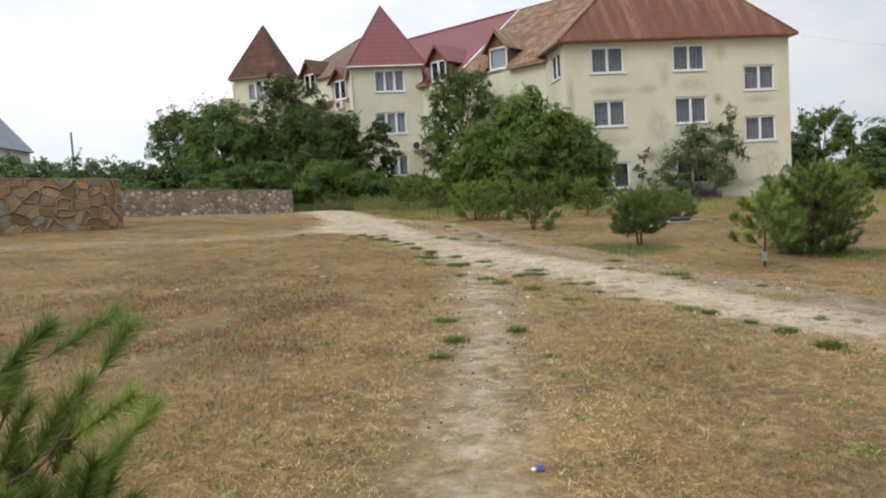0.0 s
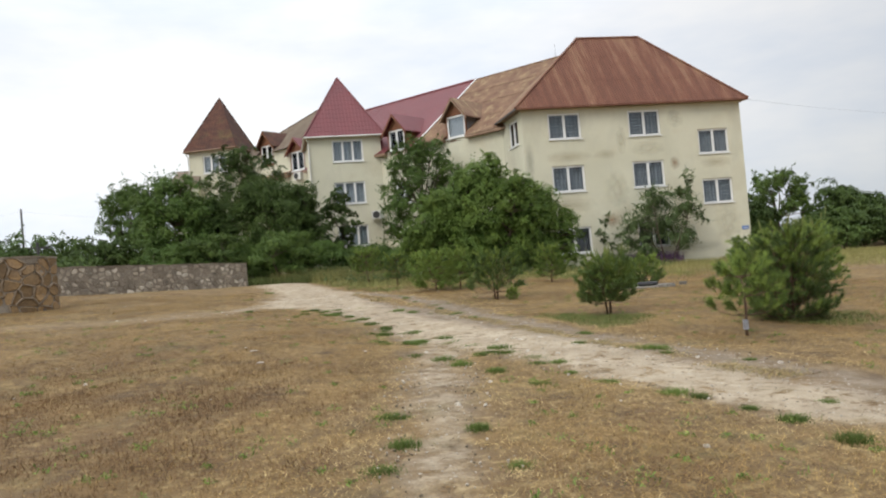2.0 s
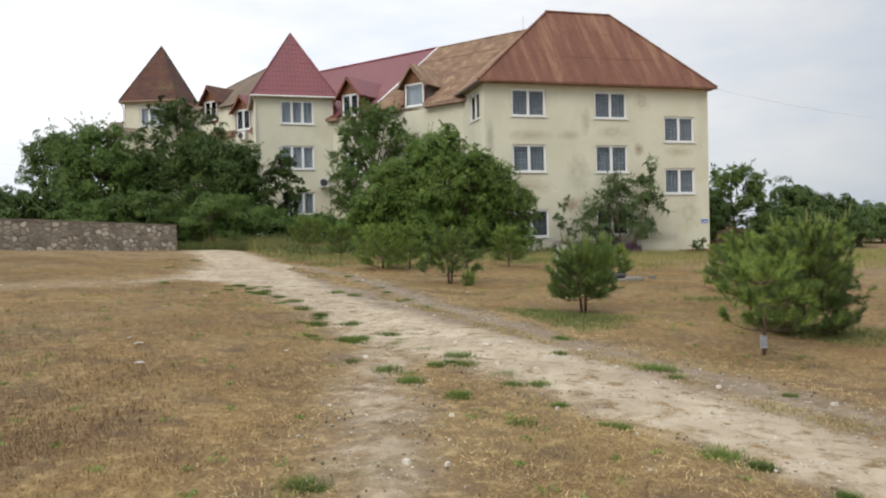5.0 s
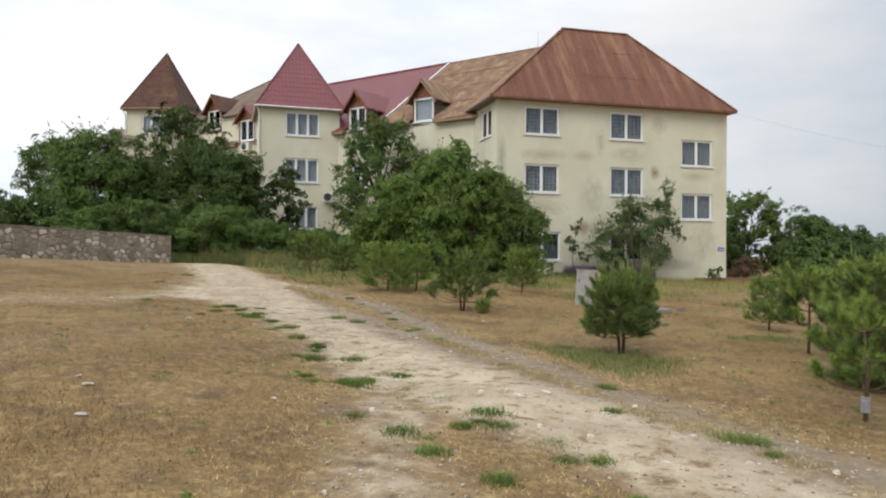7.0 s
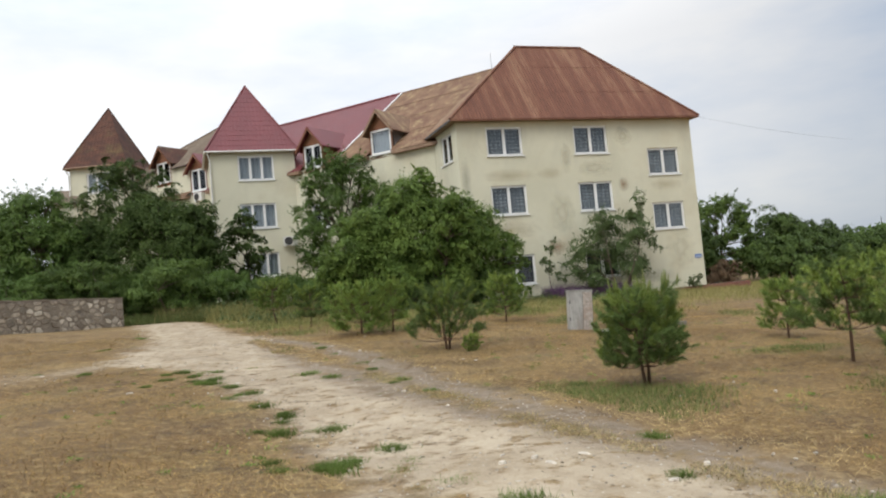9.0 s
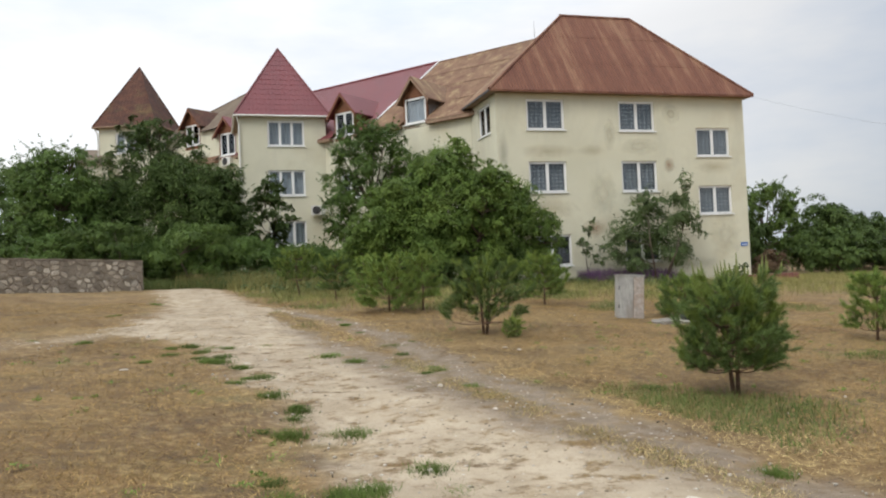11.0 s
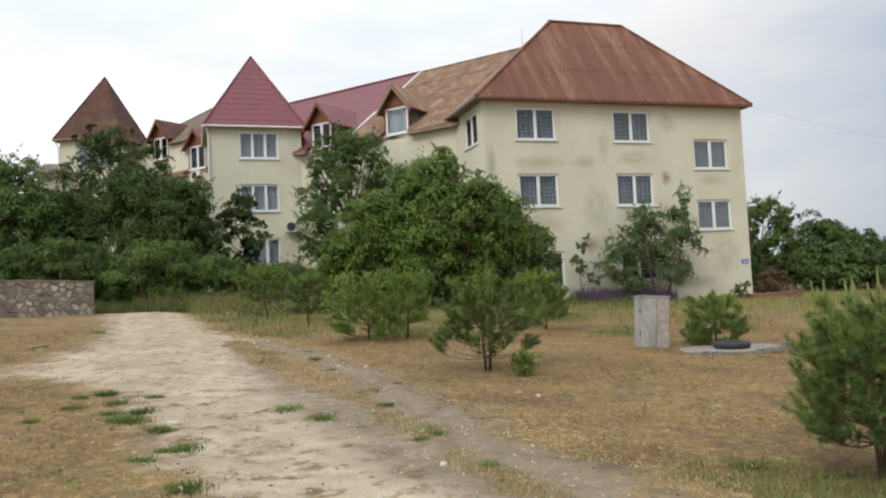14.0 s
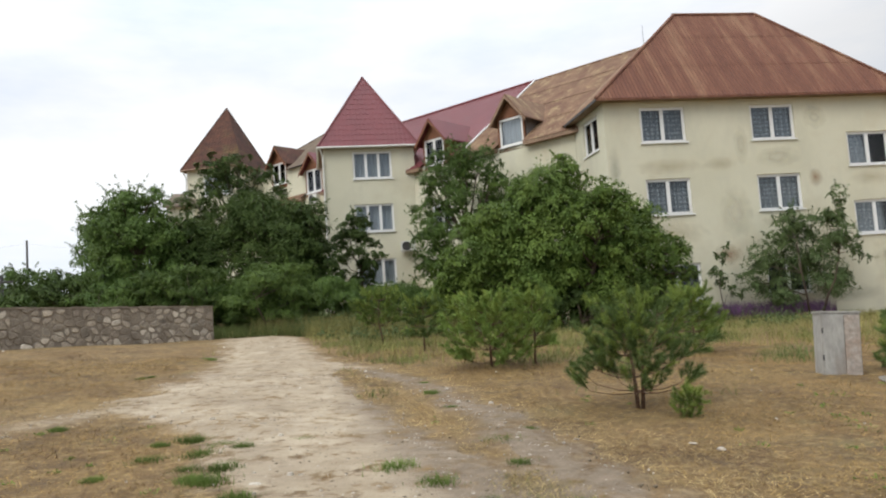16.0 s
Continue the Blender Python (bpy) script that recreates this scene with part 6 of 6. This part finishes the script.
def gravel(name, rng, count, mat, label, big):
    """Loose grit: squat eight-sided grains lying on the bare soil."""
    y = 4.5 + 22 * rng.uniform(0, 1, count * 9) ** 1.2
    x = 3.6 + rng.uniform(-1, 1, len(y)) * (2.6 + 0.12 * y)
    w = worn(x, y)
    ok = np.flatnonzero((w > rng.uniform(-0.15, 0.4, len(y))) & (np.hypot(x - 1.7, y - 0.8) > 1.0))[:count]
    x, y = x[ok], y[ok]
    n = len(x)
    q = big * (0.18 + 0.82 * rng.uniform(0, 1, n) ** 4) * np.interp(y, (3, 10), (0.55, 1.0))
    a = rng.uniform(0, 6.28, n)
    c = np.stack([x, y, lie(x, y) + 0.012], -1)
    ring = np.stack([c + np.stack([np.cos(a + k * 1.57) * q * rng.uniform(0.5, 1.0, n), np.sin(a + k * 1.57) * q * rng.uniform(0.5, 1.0, n), 0.1 * q], -1) for k in range(4)], 1)
    top = c + np.stack([rng.normal(0, 0.2, n) * q, rng.normal(0, 0.2, n) * q, q * rng.uniform(0.25, 0.55, n)], -1)
    low = c - np.array([0, 0, 0.025])
    V = np.concatenate([ring, top[:, None], low[:, None]], 1).reshape(-1, 3)
    one = np.array([(0, 1, 4), (1, 2, 4), (2, 3, 4), (3, 0, 4), (1, 0, 5), (2, 1, 5), (3, 2, 5), (0, 3, 5)])
    me = array_mesh(name, V, (one[None] + 6 * np.arange(n)[:, None, None]).reshape(-1, 3))
    me.materials.append(mat)
    return tagged(new(name, me), label, "gravel", kind="stuff")


gravel("track_gravel", rng, 6500, PALE_STONE, "pale limestone grit on the dirt track", 0.026)
gravel("soil_clods", rng, 5000, CLOD, "brown crumbs of soil on the dirt track", 0.024)


def tuft(name, mat, seed, tall=0.10, spread=0.13, count=260):
    rng = np.random.default_rng(seed)
    p = rng.normal(0, spread * 0.5, (count, 2))
    a = rng.uniform(0, 2 * np.pi, count)
    out = np.stack([np.cos(a), np.sin(a), np.zeros(count)], -1)
    base = np.concatenate([p, np.full((count, 1), -0.015)], 1)
    h = tall * rng.uniform(0.5, 1.2, count)[:, None]
    tip = base + out * h * 0.7 + np.array([0, 0, 1]) * h
    s = np.stack([-np.sin(a), np.cos(a), np.zeros(count)], -1) * 0.004
    V = np.concatenate([np.stack([base - s, base + s, tip], 1).reshape(-1, 3), [[0, 0, -0.04]]])
    k = np.arange(3 * count).reshape(count, 3)
    root = np.stack([k[:, 1], k[:, 0], np.full(count, 3 * count)], 1)
    me = array_mesh(name, V, np.concatenate([k, root]))
    me.materials.append(mat)
    return me


TUFTS = ((2.26, 20.02), (2.63, 19.75), (2.76, 18.77), (2.98, 17.9), (3.23, 17.12), (3.29, 15.99), (3.52, 15.41), (3.37, 14.53), (3.7, 14.5), (3.88, 14.38), (3.56, 12.9), (3.66, 12.75),
         (3.44, 11.42), (4.17, 18.44), (4.43, 17.94), (4.75, 16.03), (5.26, 16.88), (4.21, 13.26), (4.12, 12.51), (4.25, 12.75), (3.72, 10.87), (4.37, 12.01), (4.57, 11.23), (4.62, 10.86),
         (4.5, 10.9), (4.79, 10.46), (4.96, 9.98), (6.42, 10.23), (6.3, 10.3), (6.34, 12.51), (5.34, 15.8), (3.82, 10.29), (3.89, 10.69), (3.35, 19.84), (5.17, 19.21), (2.69, 18.35), (2.58, 18.42))
EDGE_TUFTS = [(-0.22, 21.54), (0.62, 21.19), (1.8, 18.64), (2.02, 19.85), (2.47, 19.36), (2.46, 18.84), (2.04, 19.33), (0.22, 26.17), (0.36, 26.3), (0.84, 29.52), (0.7, 29.9), (2.7, 7.78), (2.62, 7.86), (3.27, 7.25),
              (2.37, 6.42), (4.3, 8.81), (4.09, 9.64), (5.25, 7.78), (5.38, 7.55), (5.55, 7.06), (6.34, 9.92), (6.2, 6.93), (5.61, 6.58), (2.63, 7.0), (3.29, 6.24), (5.59, 5.96), (7.11, 15.24)]
tr = random.Random(19)
for _ in range(16):
    ty = 7 + 15 * tr.random()
    EDGE_TUFTS.append((float(along(NEAR_EDGE, ty)) + tr.gauss(0.0, 0.22), ty))
for _ in range(10):
    ty = 9 + 17 * tr.random()
    EDGE_TUFTS.append((float(along(FAR_EDGE, ty)) - 0.7 + tr.gauss(0.0, 0.35), ty))
ref = tagged(new("grass_tuft", tuft("grass_tuft", TUFT_GREEN, 3, 0.075, 0.15, 460)), "small green grass tuft on the dirt track", "grass tuft", "green grass tufts along the track")
ref2 = tagged(new("grass_tuft", tuft("grass_tuft", TUFT_GREEN, 4, 0.055, 0.2, 420)), "flat spreading green tuft on dry ground", "grass tuft", "green grass tufts along the track")
rr = random.Random(6)
for k, (x, y) in enumerate(TUFTS):
    m = pose(x, y, height(x, y), 0, 0, rr.uniform(0, 360)) @ Matrix.Scale(rr.uniform(0.65, 1.1), 4)
    if k < 2:
        (ref, ref2)[k].matrix_basis = m
    else:
        copy_thing((ref, ref2)[rr.random() < 0.4], m)
for x, y in EDGE_TUFTS:
    c = copy_thing((ref, ref2)[rr.random() < 0.5], pose(x, y, height(x, y) + 0.006, 0, 0, rr.uniform(0, 360)))
    c.scale = (rr.uniform(0.4, 0.85),) * 3

# purple bed at the foot of the wall
rng = np.random.default_rng(12)
n = 5000
x, y = rng.uniform(18.4, 23.2, n), rng.uniform(38.6, 39.7, n)
blades("lavender_bed", rng, x, y, 0.62, 0.3, 0.012, LAVENDER, "purple flowering lavender bed at the wall")


# ---------------------------------------------------------------- small things
def cabinet(at):
    """A leaning sheet-metal utility box: body, two doors with seams, cap."""
    x, y = at
    z = height(x, y)
    ob = thing("utility_cabinet", (x, y, z), "weathered grey metal utility cabinet leaning on the meadow", "cabinet")
    m4 = Matrix.Translation((x, y, z - 0.06)) @ Euler((radians(-3), radians(4), radians(-14))).to_matrix().to_4x4() @ Matrix.Diagonal((0.84, 0.9, 0.95, 1))
    m = lambda a, b, c: m4 @ Vector((a, b, c))
    part("body", Geo().box((-0.33, -0.17, 0), (0.33, 0.17, 1.02), m), CABINET, ob)
    part("cap", Geo().box((-0.35, -0.19, 1.02), (0.35, 0.19, 1.05), m), CABINET, ob)
    part("door", Geo().box((-0.31, -0.19, 0.05), (0.04, -0.172, 0.99), m), CABINET, ob, "pale sheet-metal door")
    part("door", Geo().box((0.055, -0.186, 0.05), (0.31, -0.172, 0.99), m), material("rusted_cabinet_door", (0.30, 0.23, 0.18), (0.36, 0.33, 0.29), 3.0, 0.7, 0.1, 18, (0.20, 0.11, 0.07), 2.5, 0.5), ob, "rust-stained door")
    part("hinge", Geo().box((-0.335, -0.195, 0.28), (-0.31, -0.17, 0.36), m), DARK, ob)
    part("hinge", Geo().box((-0.335, -0.195, 0.70), (-0.31, -0.17, 0.78), m), DARK, ob)


cabinet((11.15, 22.55))


def well_cover(at):
    x, y = at
    z = height(x, y)
    ob = thing("concrete_well_cover", (x, y, z), "cracked concrete well cover lying in the grass", "well cover")
    rim = [(0.95 * math.cos(w) + 0.05 * math.sin(5 * w), 0.62 * math.sin(w) + 0.04 * math.cos(3 * w)) for w in np.linspace(0, 2 * math.pi, 15)[:-1]]
    part("slab", Geo().prism([(x + a, y + b, z - 0.08) for a, b in rim], (0, 0, 0.105)), CONCRETE, ob)
    for k in range(5):
        w = 1.2 * k
        part("fragment", Geo().box((x + 1.05 * math.cos(w), y - 0.5 * abs(math.sin(w)) - 0.2, z - 0.03), (x + 1.05 * math.cos(w) + 0.18, y - 0.5 * abs(math.sin(w)) - 0.08, z + 0.06)), CONCRETE, ob)
    ty = thing("tyre", (x + 0.05, y - 0.02, z + 0.04), "old black car tyre lying on concrete", "tyre")
    ring = [(x + 0.05 + 0.25 * math.cos(w), y - 0.02 + 0.25 * math.sin(w), z + 0.085) for w in np.linspace(0, 2 * math.pi, 25)]
    part("tread", Geo().tube(ring, [0.06] * 25, 10), RUBBER, ty, smooth=True)


well_cover((12.05, 21.55))


def stone_chip(size, seed):
    rng = random.Random(seed)
    g = Geo()
    top = [(size * (0.5 + 0.25 * rng.random()) * math.cos(w), size * (0.4 + 0.2 * rng.random()) * math.sin(w)) for w in np.linspace(0, 2 * math.pi, 8)[:-1]]
    k = len(top)
    lo = [(a, b, -0.01) for a, b in top]
    hi = [(a * 0.66, b * 0.66, size * 0.38 * rng.uniform(0.7, 1.1)) for a, b in top]
    for i in range(k):
        j = (i + 1) % k
        g.face(lo[i], lo[j], hi[j], hi[i])
    g.face(*hi)
    me = g.mesh("stone_chip")
    me.materials.append(PALE_STONE)
    return me


chips = [stone_chip(s, k) for k, s in enumerate((0.02, 0.03, 0.042, 0.07))]
rr = random.Random(31)
placed = 0
while placed < 190:
    y = 3 + 34 * rr.random() ** 1.4
    x = 3.2 + rr.uniform(-1, 1) * (2.0 + 0.25 * y)
    w = float(worn(x, y))
    if w < -0.1 and rr.random() < 0.9 or y < 8 and rr.random() < 0.93 or math.hypot(x - 1.7, y - 0.6) < 0.6:
        continue
    ob = tagged(new("stone_chip", chips[min(3, int(rr.random() ** 2 * 4))]), "pale limestone chip on the ground", "stone", "loose stones on the track")
    ob.matrix_basis = pose(x, y, height(x, y) + 0.006, 0, 0, rr.uniform(0, 360))
    placed += 1

# larger pale stones lying in the meadow and on the track
for k, (x, y) in enumerate(((1.14, 12.36), (1.39, 11.22), (1.65, 18.0), (2.8, 11.9), (5.12, 11.99), (5.47, 12.12), (5.43, 9.9), (1.26, 12.1), (-0.06, 21.16), (6.75, 18.53), (6.89, 18.31), (3.08, 18.28), (4.9, 12.4), (5.7, 11.3))):
    ob = tagged(new("stone_chip", chips[3 if k % 3 else 2]), "flat pale stone lying in dry grass", "stone", "loose stones on the track")
    ob.matrix_basis = pose(x, y, height(x, y) + 0.012, 0, 0, rr.uniform(0, 360)) @ Matrix.Diagonal((1.5, 1.0, 0.4, 1))

lx, ly = 2.55, 4.0
lz = height(lx, ly)
litter = thing("crumpled_wrapper", (lx, ly, lz), "crumpled violet and white wrapper on the path", "litter")
rng = np.random.default_rng(2)
for k, (mat_, off, rad) in enumerate(((BLUE_CLOTH, 0.0, 0.024), (WHITE_WRAP, -0.03, 0.013))):
    bm = bmesh.new()
    bmesh.ops.create_icosphere(bm, subdivisions=2, radius=rad)
    for v in bm.verts:
        v.co *= 1 + rng.uniform(-0.28, 0.28)
        v.co.z = max(v.co.z * 0.75 + rad * 0.6, -0.004)
        v.co.x += off
    me = bpy.data.meshes.new("wrapper")
    bm.to_mesh(me)
    bm.free()
    me.materials.append(mat_)
    o = new(("violet_wrapper", "white_wrapper")[k], me)
    o.parent = litter


# ---------------------------------------------------------------- distance
def far_house():
    at = (-24.6, 60.0, height(-24.6, 60.0) - 0.1)
    ob = thing("distant_house", at, "white house with grey roof beyond the wall", "house")
    part("wall", Geo().box((-28.9, 58.0, 1.5), (-22.7, 64, 7.1)), FAR_WALL, ob)
    part("roof", Geo().prism([(-29.2, 57.7, 7.0), (-22.4, 57.7, 7.0), (-25.8, 57.7, 11.2)], (0, 6.6, 0)), GREY_ROOF, ob, "grey slate roof")


far_house()


def far_block():
    x, y = 103.0, 92.0
    z = height(x, y)
    ob = thing("distant_building", (x, y, z), "pale low building with grey roof beyond the hedges", "building")
    part("wall", Geo().box((x - 3.5, y - 3, z - 0.2), (x + 9, y + 5, 2.0)), FAR_WALL, ob)
    part("roof", Geo().prism([(x - 4, y - 3.4, 1.9), (x - 4, y + 5.4, 1.9), (x - 4, y + 1, 3.4)], (13.4, 0, 0)), GREY_ROOF, ob, "grey pitched roof")
    part("mast", Geo().tube([(x - 0.8, y, 2.0), (x - 0.8, y, 6.0)], [0.10, 0.05], 6), DARK, ob, "thin roof mast")


far_block()


def pole(at, top, arm):
    x, y = at
    z = height(x, y)
    ob = thing("utility_pole", (x, y, z - 0.2), "grey wooden power pole in the distance", "pole", "power poles")
    part("shaft", Geo().tube([(x, y, z - 0.2), (x, y, top)], [0.16, 0.11], 8), DARK, ob)
    if arm:
        part("crossarm", Geo().box((x - 0.8, y - 0.05, top - 0.5), (x + 0.8, y + 0.05, top - 0.38)), DARK, ob)


pole((-32.7, 104), 13.0, False)
pole((-17.5, 62), 5.6, True)


def cable(p, q, sag, name="overhead_cable"):
    p, q = Vector(p), Vector(q)
    pts = [p.lerp(q, t) - Z * sag * 4 * t * (1 - t) for t in np.linspace(0, 1, 17)]
    single(name, Geo().tube(pts, [0.0045] * 17, 4), CABLE, tuple(p), "thin overhead power cable", "cable", "overhead cables")


cable((-32.7, 104, 12.6), (-75, 112, 12.4), 0.8)
cable((-32.7, 104, 12.6), (-6, 98, 9.6), 0.5)
cable((28.9, 39.75, 9.45), (46.2, 45.6, 9.1), 0.15)
